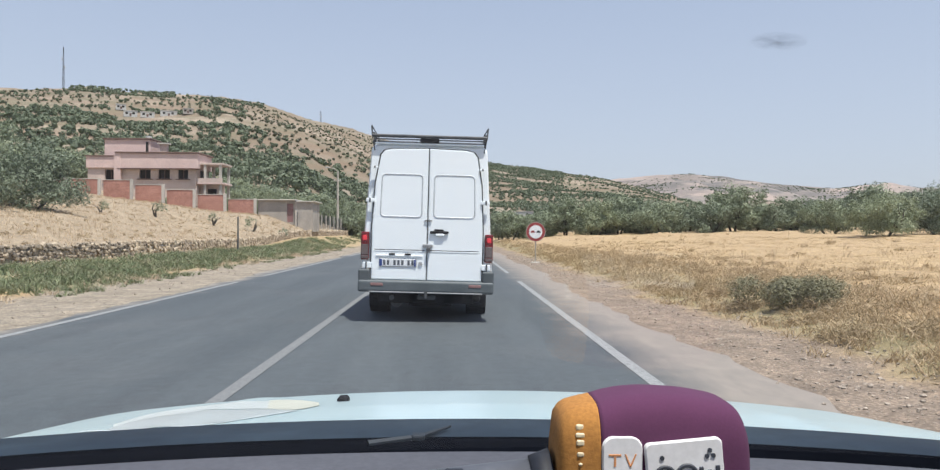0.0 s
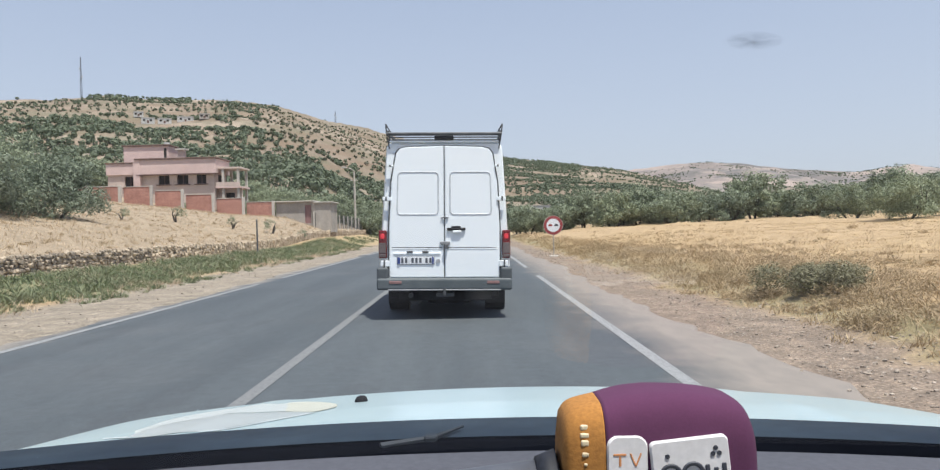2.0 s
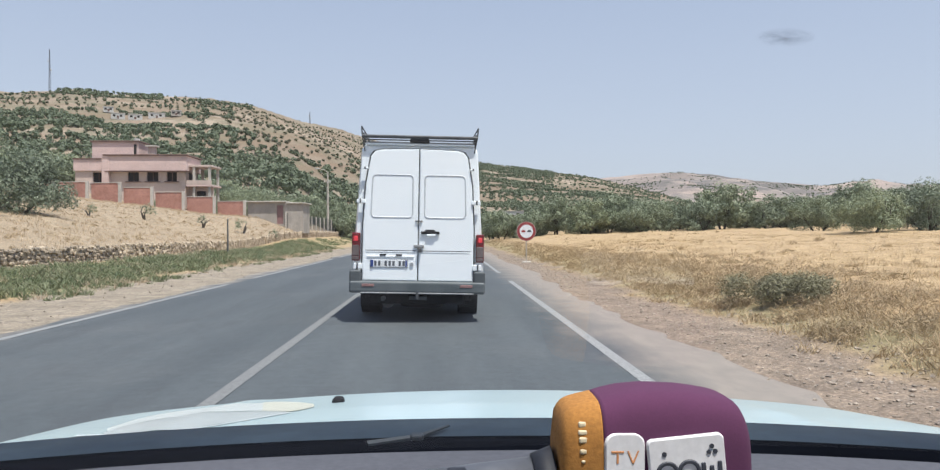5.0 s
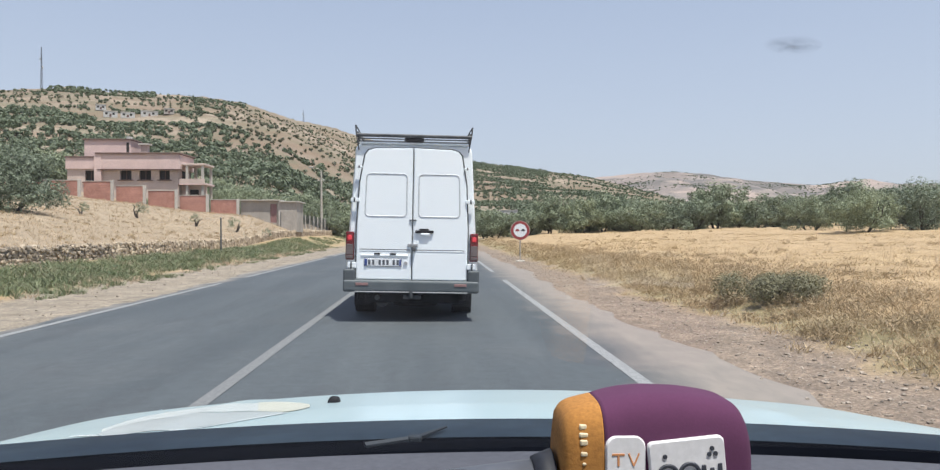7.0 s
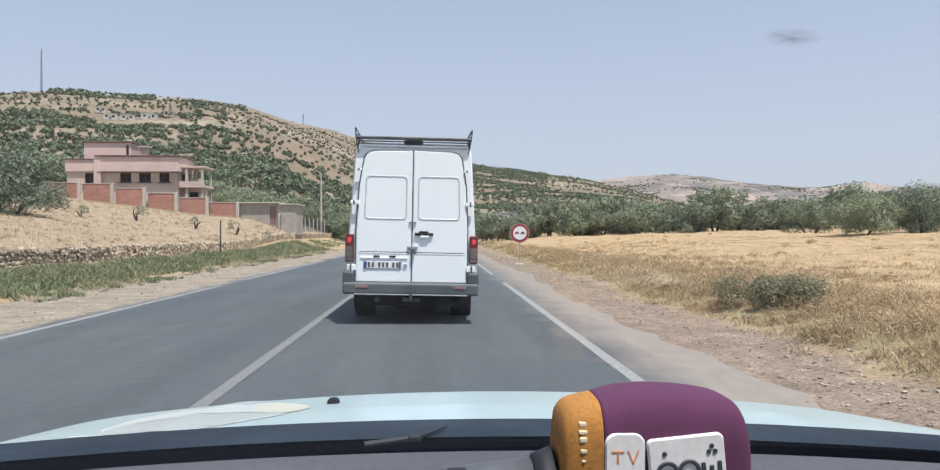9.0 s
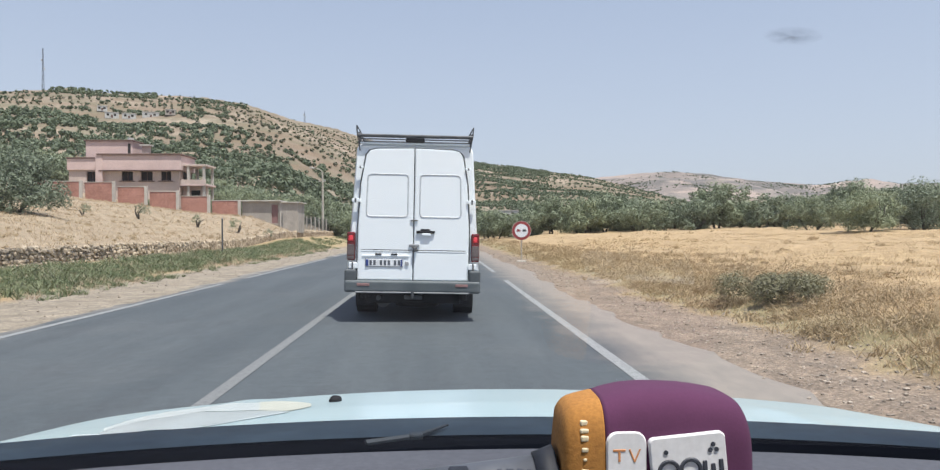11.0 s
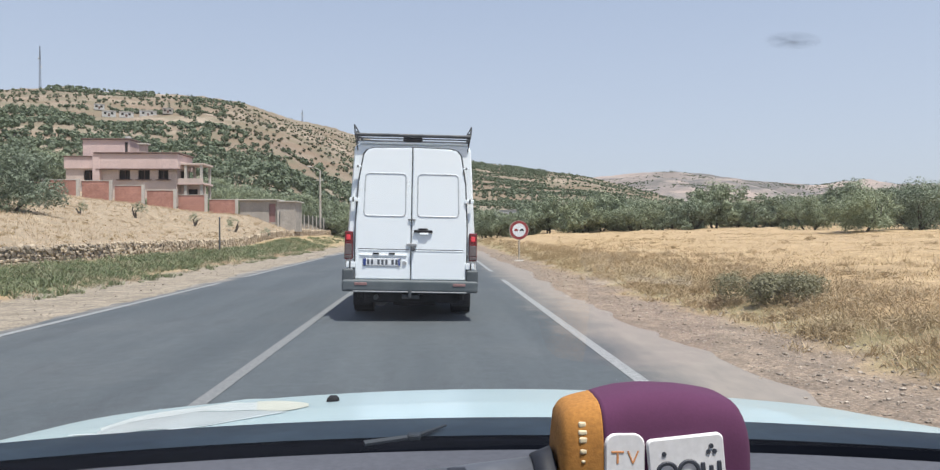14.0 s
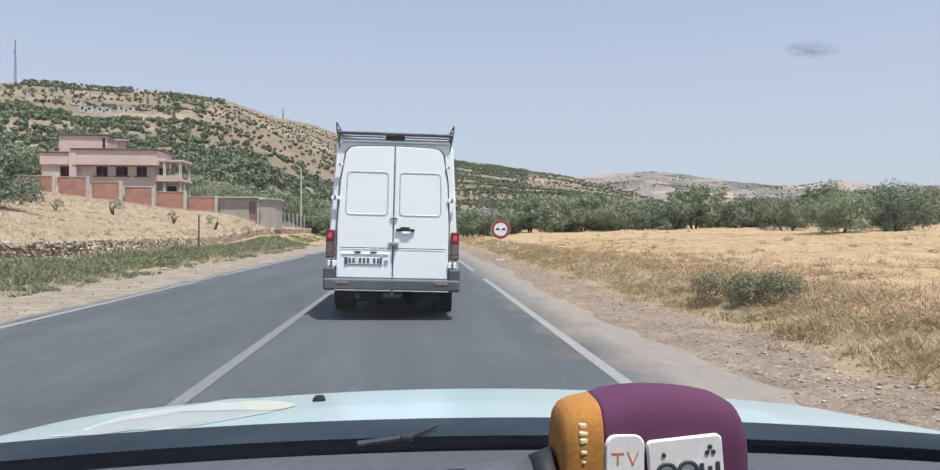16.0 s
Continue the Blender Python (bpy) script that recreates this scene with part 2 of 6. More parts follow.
def asphalt_material():
    """Worn grey asphalt, dusty towards its edges, with long wheel tracks and patches."""
    m, ns, ls, p = nodes_of("worn_asphalt")
    at = ns.new("ShaderNodeTexCoord").outputs["Object"]
    xyz = ns.new("ShaderNodeSeparateXYZ")
    ls.new(at, xyz.inputs[0])
    stretch = ns.new("ShaderNodeMapping")
    stretch.inputs["Scale"].default_value = (1.0, 0.07, 1.0)
    ls.new(at, stretch.inputs[0])
    streak = noise_node(ns, ls, stretch.outputs[0], 1.1, 5)
    grain = noise_node(ns, ls, at, 90, 3)
    patch = noise_node(ns, ls, at, 0.35, 4)
    col = ramp(ns, ls, streak, (0.050, 0.061, 0.069), (0.077, 0.090, 0.098), 0.3, 0.7)
    col = mixed(ns, ls, ramp(ns, ls, patch, (0, 0, 0), (0.4, 0.4, 0.4), 0.5, 0.75), col, (0.112, 0.116, 0.118))
    blot = ns.new("ShaderNodeMapping")
    blot.inputs["Scale"].default_value = (1.0, 0.35, 1.0)
    ls.new(at, blot.inputs[0])
    stain = noise_node(ns, ls, blot.outputs[0], 1.7, 6, 0.7)
    col = mixed(ns, ls, ramp(ns, ls, stain, (0, 0, 0), (0.5, 0.5, 0.5), 0.53, 0.66), col, (0.050, 0.056, 0.062))
    col = mixed(ns, ls, 1.0, col, ramp(ns, ls, grain, (0.75, 0.75, 0.75), (1.15, 1.15, 1.15), 0.3, 0.7), "MULTIPLY")
    speck = noise_node(ns, ls, at, 9.0, 7, 0.75)
    col = mixed(ns, ls, 1.0, col, ramp(ns, ls, speck, (0.84, 0.84, 0.84), (1.12, 1.12, 1.12), 0.35, 0.65), "MULTIPLY")
    # dust on the strip beyond the edge line and along the far edge
    wob = noise_node(ns, ls, at, 0.9, 5)
    add = ns.new("ShaderNodeMath")
    add.operation = "MULTIPLY_ADD"
    ls.new(wob, add.inputs[0])
    add.inputs[1].default_value = 1.6
    ls.new(xyz.outputs[0], add.inputs[2])
    rr = ns.new("ShaderNodeMapRange")
    rr.inputs["From Min"].default_value, rr.inputs["From Max"].default_value = 2.3, 3.3
    ls.new(add.outputs[0], rr.inputs["Value"])
    loose = ramp(ns, ls, noise_node(ns, ls, blot.outputs[0], 6.0, 7, 0.75), (0.190, 0.168, 0.148), (0.245, 0.214, 0.184), 0.36, 0.64)
    col = mixed(ns, ls, rr.outputs[0], col, loose)
    other = ns.new("ShaderNodeMapRange")
    other.inputs["From Min"].default_value, other.inputs["From Max"].default_value = -4.75, -5.55
    ls.new(add.outputs[0], other.inputs["Value"])
    col = mixed(ns, ls, other.outputs[0], col, (0.28, 0.245, 0.205))
    ls.new(col, p.inputs["Base Color"])
    p.inputs["Roughness"].default_value = 0.75
    bn = ns.new("ShaderNodeBump")
    bn.inputs["Strength"].default_value, bn.inputs["Distance"].default_value = 0.3, 0.006
    ls.new(grain, bn.inputs["Height"])
    ls.new(bn.outputs[0], p.inputs["Normal"])
    return m


def line_material(name="worn_road_paint", bare=0.15, full=0.29, lo=0.30, hi=0.60):
    """White road paint, worn through in flecks."""
    m, ns, ls, p = nodes_of(name)
    at = ns.new("ShaderNodeTexCoord").outputs["Object"]
    wear = noise_node(ns, ls, at, 22.0, 6, 0.7)
    grain = noise_node(ns, ls, at, 60, 3)
    col = ramp(ns, ls, wear, (bare * 0.94, bare, bare * 1.03), (full * 0.975, full, full), lo, hi)
    col = mixed(ns, ls, 1.0, col, ramp(ns, ls, grain, (0.8, 0.8, 0.8), (1.1, 1.1, 1.1), 0.3, 0.7), "MULTIPLY")
    ls.new(col, p.inputs["Base Color"])
    p.inputs["Roughness"].default_value = 0.7
    return m


def ground_material():
    """Stubble, sand, verge and hillside, told apart by the sheet's own attribute."""
    m, ns, ls, p = nodes_of("dry_ground")
    at = ns.new("ShaderNodeTexCoord").outputs["Object"]
    kind = ns.new("ShaderNodeVertexColor")
    kind.layer_name = "kind"
    rgb = ns.new("ShaderNodeSeparateColor")
    ls.new(kind.outputs[0], rgb.inputs[0])
    grain = noise_node(ns, ls, at, 14, 6, 0.7)
    mid = noise_node(ns, ls, at, 1.3, 5)
    big = noise_node(ns, ls, at, 0.09, 6)
    huge = noise_node(ns, ls, at, 0.012, 7, 0.65)
    stubble = noise_node(ns, ls, at, 5.0, 7, 0.8)
    straw = ramp(ns, ls, mid, (0.335, 0.237, 0.127), (0.52, 0.387, 0.228), 0.3, 0.7)
    straw = mixed(ns, ls, 1.0, straw, ramp(ns, ls, stubble, (0.62, 0.60, 0.56), (1.15, 1.14, 1.12), 0.38, 0.60), "MULTIPLY")
    straw = mixed(ns, ls, ramp(ns, ls, big, (0, 0, 0), (0.45, 0.45, 0.45), 0.45, 0.65), straw, (0.40, 0.29, 0.178))
    sand = ramp(ns, ls, mid, (0.212, 0.166, 0.126), (0.335, 0.270, 0.208), 0.3, 0.7)
    place = ns.new("ShaderNodeSeparateXYZ")
    ls.new(at, place.inputs[0])
    uphill = ns.new("ShaderNodeMapRange")
    uphill.inputs["From Min"].default_value, uphill.inputs["From Max"].default_value = -4.0, -5.5
    ls.new(place.outputs[0], uphill.inputs["Value"])
    sand = mixed(ns, ls, uphill.outputs[0], sand, ramp(ns, ls, mid, (0.25, 0.215, 0.165), (0.40, 0.352, 0.28), 0.3, 0.7))
    pebble = ns.new("ShaderNodeTexVoronoi")
    pebble.inputs["Scale"].default_value, pebble.inputs["Randomness"].default_value = 30.0, 1.0
    ls.new(at, pebble.inputs["Vector"])
    chips = ramp(ns, ls, pebble.outputs["Distance"], (1.32, 1.30, 1.28), (0.62, 0.60, 0.59), 0.15, 0.62)
    sand = mixed(ns, ls, 0.8, sand, mixed(ns, ls, 1.0, sand, chips, "MULTIPLY"))
    sand = mixed(ns, ls, 1.0, sand, ramp(ns, ls, noise_node(ns, ls, at, 3.2, 6, 0.75), (0.72, 0.72, 0.73), (1.14, 1.12, 1.10), 0.36, 0.62), "MULTIPLY")
    green = ramp(ns, ls, mid, (0.13, 0.14, 0.065), (0.235, 0.225, 0.12), 0.3, 0.7)
    hill = ramp(ns, ls, huge, (0.185, 0.143, 0.103), (0.32, 0.265, 0.203), 0.38, 0.60)
    hill = mixed(ns, ls, ramp(ns, ls, big, (0, 0, 0), (0.45, 0.45, 0.45), 0.42, 0.7), hill, (0.20, 0.145, 0.095))
    hill = mixed(ns, ls, ramp(ns, ls, noise_node(ns, ls, at, 0.03, 6, 0.7), (0, 0, 0), (0.8, 0.8, 0.8), 0.42, 0.55), hill, (0.150, 0.135, 0.086))
    along = ns.new("ShaderNodeMapping")
    along.inputs["Scale"].default_value = (0.010, 0.010, 0.24)
    ls.new(at, along.inputs[0])
    terrace = noise_node(ns, ls, along.outputs[0], 1.0, 5, 0.65)
    hill = mixed(ns, ls, ramp(ns, ls, terrace, (0, 0, 0), (0.45, 0.45, 0.45), 0.48, 0.54), hill, (0.185, 0.125, 0.082))
    col = mixed(ns, ls, rgb.outputs[0], straw, sand)
    col = mixed(ns, ls, rgb.outputs[1], col, green)
    col = mixed(ns, ls, rgb.outputs[2], col, hill)
    wide = noise_node(ns, ls, at, 0.004, 8, 0.7)
    far = ramp(ns, ls, wide, (0.085, 0.090, 0.092), (0.315, 0.262, 0.232), 0.475, 0.545)
    fields = ns.new("ShaderNodeTexVoronoi")
    fields.inputs["Scale"].default_value = 0.006
    ls.new(at, fields.inputs["Vector"])
    far = mixed(ns, ls, 0.5, far, ramp(ns, ls, fields.outputs["Color"], (0.15, 0.14, 0.13), (0.36, 0.285, 0.245), 0.2, 0.8))
    col = mixed(ns, ls, kind.outputs["Alpha"], col, far)
    col = mixed(ns, ls, 1.0, col, ramp(ns, ls, grain, (0.7, 0.7, 0.7), (1.15, 1.15, 1.15), 0.3, 0.7), "MULTIPLY")
    ls.new(col, p.inputs["Base Color"])
    p.inputs["Roughness"].default_value = 0.95
    bn = ns.new("ShaderNodeBump")
    bn.inputs["Strength"].default_value, bn.inputs["Distance"].default_value = 0.6, 0.05
    ls.new(grain, bn.inputs["Height"])
    ls.new(bn.outputs[0], p.inputs["Normal"])
    return m


def windscreen_material(veil):
    """Clear glass with a thin film of dust that the sun lights up."""
    m, ns, ls, p = nodes_of("dusty_windscreen")
    clear, film, mix = ns.new("ShaderNodeBsdfTransparent"), ns.new("ShaderNodeBsdfTranslucent"), ns.new("ShaderNodeMixShader")
    film.inputs[0].default_value = (0.80, 0.84, 0.9, 1)
    at = ns.new("ShaderNodeTexCoord").outputs["Object"]
    spots = noise_node(ns, ls, at, 5.0, 5)
    amount = ns.new("ShaderNodeMapRange")
    amount.inputs["From Min"].default_value, amount.inputs["From Max"].default_value = 0.2, 0.8
    amount.inputs["To Min"].default_value, amount.inputs["To Max"].default_value = veil * 0.8, veil * 1.2
    ls.new(spots, amount.inputs["Value"])
    ls.new(amount.outputs[0], mix.inputs[0])
    ls.new(clear.outputs[0], mix.inputs[1])
    ls.new(film.outputs[0], mix.inputs[2])
    shine, sheen = ns.new("ShaderNodeBsdfGlossy"), ns.new("ShaderNodeMixShader")
    shine.inputs["Roughness"].default_value = 0.0
    sheen.inputs[0].default_value = 0.07
    ls.new(mix.outputs[0], sheen.inputs[1])
    ls.new(shine.outputs[0], sheen.inputs[2])
    ls.new(sheen.outputs[0], ns["Material Output"].inputs["Surface"])
    return m


def smear_material():
    """A greasy grey smear, thinning out to its rim."""
    m, ns, ls, p = nodes_of("greasy_smear")
    clear, film, mix = ns.new("ShaderNodeBsdfTransparent"), ns.new("ShaderNodeBsdfDiffuse"), ns.new("ShaderNodeMixShader")
    film.inputs[0].default_value = (0.10, 0.11, 0.13, 1)
    at = ns.new("ShaderNodeTexCoord").outputs["Object"]
    ball = ns.new("ShaderNodeTexGradient")
    ball.gradient_type = "SPHERICAL"
    ls.new(at, ball.inputs[0])
    mott = noise_node(ns, ls, at, 1.6, 3)
    mul = ns.new("ShaderNodeMath")
    mul.operation = "MULTIPLY"
    ls.new(ball.outputs["Fac"], mul.inputs[0])
    soft = ns.new("ShaderNodeMapRange")
    soft.inputs["From Min"].default_value, soft.inputs["From Max"].default_value, soft.inputs["To Max"].default_value = 0.25, 0.75, 0.62
    ls.new(mott, soft.inputs[0])
    ls.new(soft.outputs[0], mul.inputs[1])
    ls.new(mul.outputs[0], mix.inputs[0])
    ls.new(clear.outputs[0], mix.inputs[1])
    ls.new(film.outputs[0], mix.inputs[2])
    ls.new(mix.outputs[0], ns["Material Output"].inputs["Surface"])
    return m


M_cowl.node_tree.nodes["Principled BSDF"].inputs["Specular IOR Level"].default_value = 0.0
M_brake.node_tree.nodes["Principled BSDF"].inputs["Emission Color"].default_value = (1.0, 0.06, 0.08, 1)
M_brake.node_tree.nodes["Principled BSDF"].inputs["Emission Strength"].default_value = 0.30
M_hood.node_tree.nodes["Principled BSDF"].inputs["Coat Roughness"].default_value = 0.3
for m in (M_black, M_outer_cowl):
    m.node_tree.nodes["Principled BSDF"].inputs["Specular IOR Level"].default_value = 0.08
M_asphalt, M_line, M_ground = asphalt_material(), line_material(), ground_material()
M_old_line = line_material("faded_road_paint", 0.125, 0.21, 0.32, 0.70)
M_screen = windscreen_material(0.0010)


# ---- mesh helpers ----
def empty(name, x=0.0, y=0.0, z=0.0, rz=0.0):
    ob = new(name)
    ob.matrix_world = pose(x, y, z, 0, 0, rz)
    return ob


def part(name, bm, material, parent=None, label=""):
    me = bpy.data.meshes.new(name)
    bm.to_mesh(me)
    bm.free()
    me.materials.append(material)
    ob = new(name, me)
    ob.parent = parent
    if label:
        tagged(ob, label)
    return ob


def add_box(bm, x0, x1, y0, y1, z0, z1, bevel=0.0, seg=2):
    made = bmesh.ops.create_cube(bm, size=1, matrix=Matrix.Translation(((x0 + x1) / 2, (y0 + y1) / 2, (z0 + z1) / 2)) @ Matrix.Diagonal((x1 - x0, y1 - y0, z1 - z0, 1)))
    if bevel:
        edges = {e for v in made["verts"] for e in v.link_edges}
        bmesh.ops.bevel(bm, geom=list(edges), offset=bevel, segments=seg, affect="EDGES", profile=0.5)
    return bm


def box(x0, x1, y0, y1, z0, z1, bevel=0.0, seg=2):
    return add_box(bmesh.new(), x0, x1, y0, y1, z0, z1, bevel, seg)


def add_tube(bm, a, b, r0, r1=None, sides=8):
    a, b = Vector(a), Vector(b)
    r1 = r0 if r1 is None else r1
    m = Matrix.Translation((a + b) / 2) @ (b - a).to_track_quat("Z", "Y").to_matrix().to_4x4()
    bmesh.ops.create_cone(bm, cap_ends=True, segments=sides, radius1=r0, radius2=r1, depth=(b - a).length, matrix=m)
    return bm


def tube(a, b, r0, r1=None, sides=8):
    return add_tube(bmesh.new(), a, b, r0, r1, sides)


def smooth_faces(ob):
    for f in ob.data.polygons:
        f.use_smooth = True
    return ob


def loft(sections, close_ends=True):
    """A skin over rings of points, each ring with as many points."""
    bm = bmesh.new()
    rings = [[bm.verts.new(p) for p in s] for s in sections]
    n = len(rings[0])
    for a, b in zip(rings, rings[1:]):
        for i in range(n):
            bm.faces.new((a[i], a[(i + 1) % n], b[(i + 1) % n], b[i]))
    if close_ends:
        bm.faces.new(rings[0][::-1])
        bm.faces.new(rings[-1])
    bmesh.ops.recalc_face_normals(bm, faces=bm.faces)
    return bm


def rounded_outline(w0, w1, z0, z1, r, steps=5):
    """Outline of an upright panel: width w0 at the foot, w1 at the head, with round corners (x, z)."""
    pts = []
    for sx, z, w, a0 in ((1, z0, w0, -90), (1, z1, w1, 0), (-1, z1, w1, 90), (-1, z0, w0, 180)):
        cx, cz = sx * (w / 2 - r), z + (r if z == z0 else -r)
        for k in range(steps + 1):
            a = radians(a0 + 90 * k / steps)
            pts.append((cx + r * math.cos(a), cz + r * math.sin(a)))
    return pts


def sheet(name, verts, faces, material):
    me = bpy.data.meshes.new(name)
    me.from_pydata(verts, [], faces)
    me.materials.append(material)
    return new(name, me)


# ---- the lie of the land ----
def ease(a, b, v):
    t = np.clip((v - a) / (b - a), 0, 1)
    return t * t * (3 - 2 * t)


def ripple(x, y, s, seed=0):
    """Smooth relief between about -1 and 1."""
    rs = np.random.RandomState(seed)
    out = np.zeros_like(np.asarray(x, float))
    for k in range(9):
        a, ph, f = rs.uniform(0, 6.28), rs.uniform(0, 6.28), 1.0 * 1.55 ** (k % 5)
        out = out + np.sin((np.cos(a) * x + np.sin(a) * y) * f / s * 6.28 + ph) / f ** 0.8
    return out / 3.2


K = 1.072                                      # the plan's scale
LEFT, MIDDLE, RIGHT = -5.63, -1.80, 1.81        # the road's three lines
EDGE = 1.05                                     # asphalt beyond the near edge line
NEAR_AZ = [-180, -120, -60, -35, -29.9, -26.5, -20.9, -17.6, -14.7, -11.3, -7.7, -3, 0, 3.3, 6.1, 10.3, 12.3, 14.5, 17, 20, 24, 60, 180]
NEAR_T = [.02, .06, .13, .158, .166, .1735, .1735, .1745, .1695, .1515, .1385, .114, .104, .094, .0875, .077, .070, .060, .047, .030, .010, .0, .02]
NEAR_R = [800, 700, 650, 650, 660, 680, 700, 720, 760, 850, 950, 1100, 1200, 1250, 1300, 1350, 1350, 1350, 1350, 1350, 1350, 1000, 800]
FAR_AZ = [-180, -20, 5, 10, 12.9, 15, 17, 20, 23, 25.3, 30, 35, 45, 90, 180]
FAR_T = [.03, .03, .05, .068, .0745, .0765, .0775, .074, .066, .061, .055, .0535, .05, .04, .03]


def land(x, y):
    x, y = np.asarray(x, float) / K, np.asarray(y, float) / K
    r = np.hypot(x, y) + 1e-6
    az = np.degrees(np.arctan2(x, y))
    # near the road
    right = 0.34 * ease(3.7, 6.1, x) + 0.025 * np.clip(x - 6.5, 0, 45) + 0.007 * np.clip(y, -40, 110) * ease(4.2, 12, x)
    left = 0.28 * ease(-8, -12.2, x) + 0.5 * ease(-12.7, -13.0, x) + 0.2 * np.clip(-12.9 - x, 0, 30)
    left = left + np.interp(x, [-60, -29, -23, -16, -12.7, -9], [0, 0.12, 0.5, 1.15, 0.6, 0]) * ease(44, 62, y) * (1 - ease(84, 106, y))
    near = np.where(x > 0, right, left) - 0.03
    bumps = ripple(x, y, 9, 3) * 0.10 + ripple(x, y, 2.3, 4) * 0.03
    near = near + bumps * (ease(6, 12, x) + ease(-13, -17, x))
    # the hills
    start = np.interp(az, [-180, -60, -12, -5, 0, 6, 14, 180], [110, 110, 115, 230, 330, 320, 260, 260])
    tt, rr = np.interp(az, NEAR_AZ, NEAR_T), np.interp(az, NEAR_AZ, NEAR_R)
    s = (r - start) / (rr - start)
    rough = ripple(x, y, 260, 7) * 7 + ripple(x, y, 90, 8) * 2.2
    keep = np.clip(s, 0, 1) * np.clip(1.0 - s, 0, 1) * 3.2
    crest = tt * rr + 1.25
    hill1 = near * (1 - ease(0, 0.25, s)) + np.where(s > 0, (crest - 1) * np.clip(s, 0, 1) ** 1.12, 0) + rough * keep * (tt > 0.01)
    hill1 = hill1 - np.clip(s - 1, 0, 9) * 40 + ripple(x, y, 60, 9) * 0.8 * ease(0.5, 1, s)
    t2, r2 = np.interp(az, FAR_AZ, FAR_T), 3300.0
    s2 = np.clip((r - 420) / (r2 - 420), 0, 1.4)
    hill2 = (t2 * r2) * np.minimum(s2, 1) ** 1.5 + (ripple(x, y, 900, 11) * 42 + ripple(x, y, 330, 12) * 20) * s2 * np.clip(1.1 - s2, 0.06, 1) * 2 - np.clip(s2 - 1, 0, 1) * 200
    hill2 = np.where(r > 420, hill2, -50)
    z = np.where(r > start, hill1, near)
    return K * np.where(r > 420, np.maximum(z, hill2), z)


def land_z(x, y):
    return float(land(np.array([x]), np.array([y]))[0])


def build_ground():
    azs = np.concatenate([np.arange(-180, -44, 3.0), np.arange(-44, 44, 0.22), np.arange(44, 180, 3.0)])
    radii = np.concatenate([[0.0], np.geomspace(1.2, 4600, 400)])
    A, R = np.meshgrid(np.radians(azs), radii)
    X, Y = np.sin(A) * R, np.cos(A) * R
    Z = land(X, Y)
    n, k = len(azs), len(radii)
    verts = np.stack([X, Y, Z], -1).reshape(-1, 3)
    i, j = np.meshgrid(np.arange(n), np.arange(k - 1))
    a, b = (j * n + i).ravel(), (j * n + (i + 1) % n).ravel()
    faces = np.stack([a, b, b + n, a + n], -1)[:, ::-1]
    ob = sheet("ground", verts.tolist(), faces.tolist(), M_ground)
    x, y = verts[:, 0] / K, verts[:, 1] / K
    r = np.hypot(x, y)
    wob = ripple(x, y, 4, 21) * 0.7 + ripple(x, y, 1.1, 22) * 0.3
    sand = np.where(x > 0, 1 - ease(3.6, 4.5, x + wob * 0.5), 1 - ease(-7.9, -8.9, x - wob * 0.6))
    sand = np.where(x < -12.6, 0.65, sand)
    green = ease(3.9, 4.4, x + wob * 0.4) * (1 - ease(4.8, 5.7, x + wob * 0.6)) * 0.6 + ease(-8.2, -9, x + wob) * (1 - ease(-12.0, -12.4, x)) * 0.9 * (1 - 0.65 * ease(36, 56, y + wob * 5))
    hill = ease(110, 170, r)
    layer = ob.data.color_attributes.new("kind", "FLOAT_COLOR", "POINT")
    layer.data.foreach_set("color", np.stack([sand, green, hill, ease(1350, 1700, r)], -1).astype(np.float32).ravel())
    smooth_faces(ob)
    return tagged(ob, "dry straw fields, sandy verge and bare brown hillsides", "ground", kind="structure")


ground = build_ground()


def build_road():
    bm = bmesh.new()
    rnd = random.Random(4)
    ys = list(range(-240, -8, 4)) + [-8 + 0.4 * k for k in range(160)] + list(range(56, 300, 4))
    rows = []
    for y in ys:
        w = 0.12 * math.sin(y * 0.31) + 0.07 * math.sin(y * 1.1) + rnd.uniform(-0.09, 0.09)
        rows.append([bm.verts.new((x, y, z)) for x, z in ((LEFT - 0.45 - w, -0.06), (LEFT - 0.4 - w, 0.0), (MIDDLE, 0.035), (RIGHT + EDGE + w, 0.0), (RIGHT + EDGE + 0.07 + w, -0.06))])
    for a, b in zip(rows, rows[1:]):
        for i in range(4):
            bm.faces.new((a[i], a[i + 1], b[i + 1], b[i]))
    return tagged(part("road", bm, M_asphalt), "worn grey asphalt country road, dusty at the edge", "road", kind="structure")


road = build_road()


def road_z(x):
    return 0.035 * (1 - abs(x - MIDDLE) / (RIGHT + EDGE - MIDDLE)) if x > MIDDLE else 0.035 * (1 - abs(x - MIDDLE) / (MIDDLE - LEFT + 0.4))


def road_mark(x, w, y0, y1, paint=None):
    bm = bmesh.new()
    n = max(1, int((y1 - y0) / 3))
    rows = [[bm.verts.new((x + s * w / 2, y0 + (y1 - y0) * k / n, road_z(x + s * w / 2) + 0.004)) for s in (-1, 1)] for k in range(n + 1)]
    for a, b in zip(rows, rows[1:]):
        bm.faces.new((a[0], a[1], b[1], b[0]))
    return part("road_marking", bm, paint or M_line, road)


road_mark(MIDDLE, 0.125, -230, 290, M_old_line)
for k in range(-13, 16):
    y0 = 6.0 + k * 18
    road_mark(RIGHT, 0.13, y0, y0 + 14)
    road_mark(LEFT, 0.13, y0 - 2.0, y0 + 13.5)


# ---- the van ahead ----
def van_ring(y, w0, w1, z0, z1, r):
    return [(x, y, z) for x, z in rounded_outline(w0, w1, z0, z1, r)]


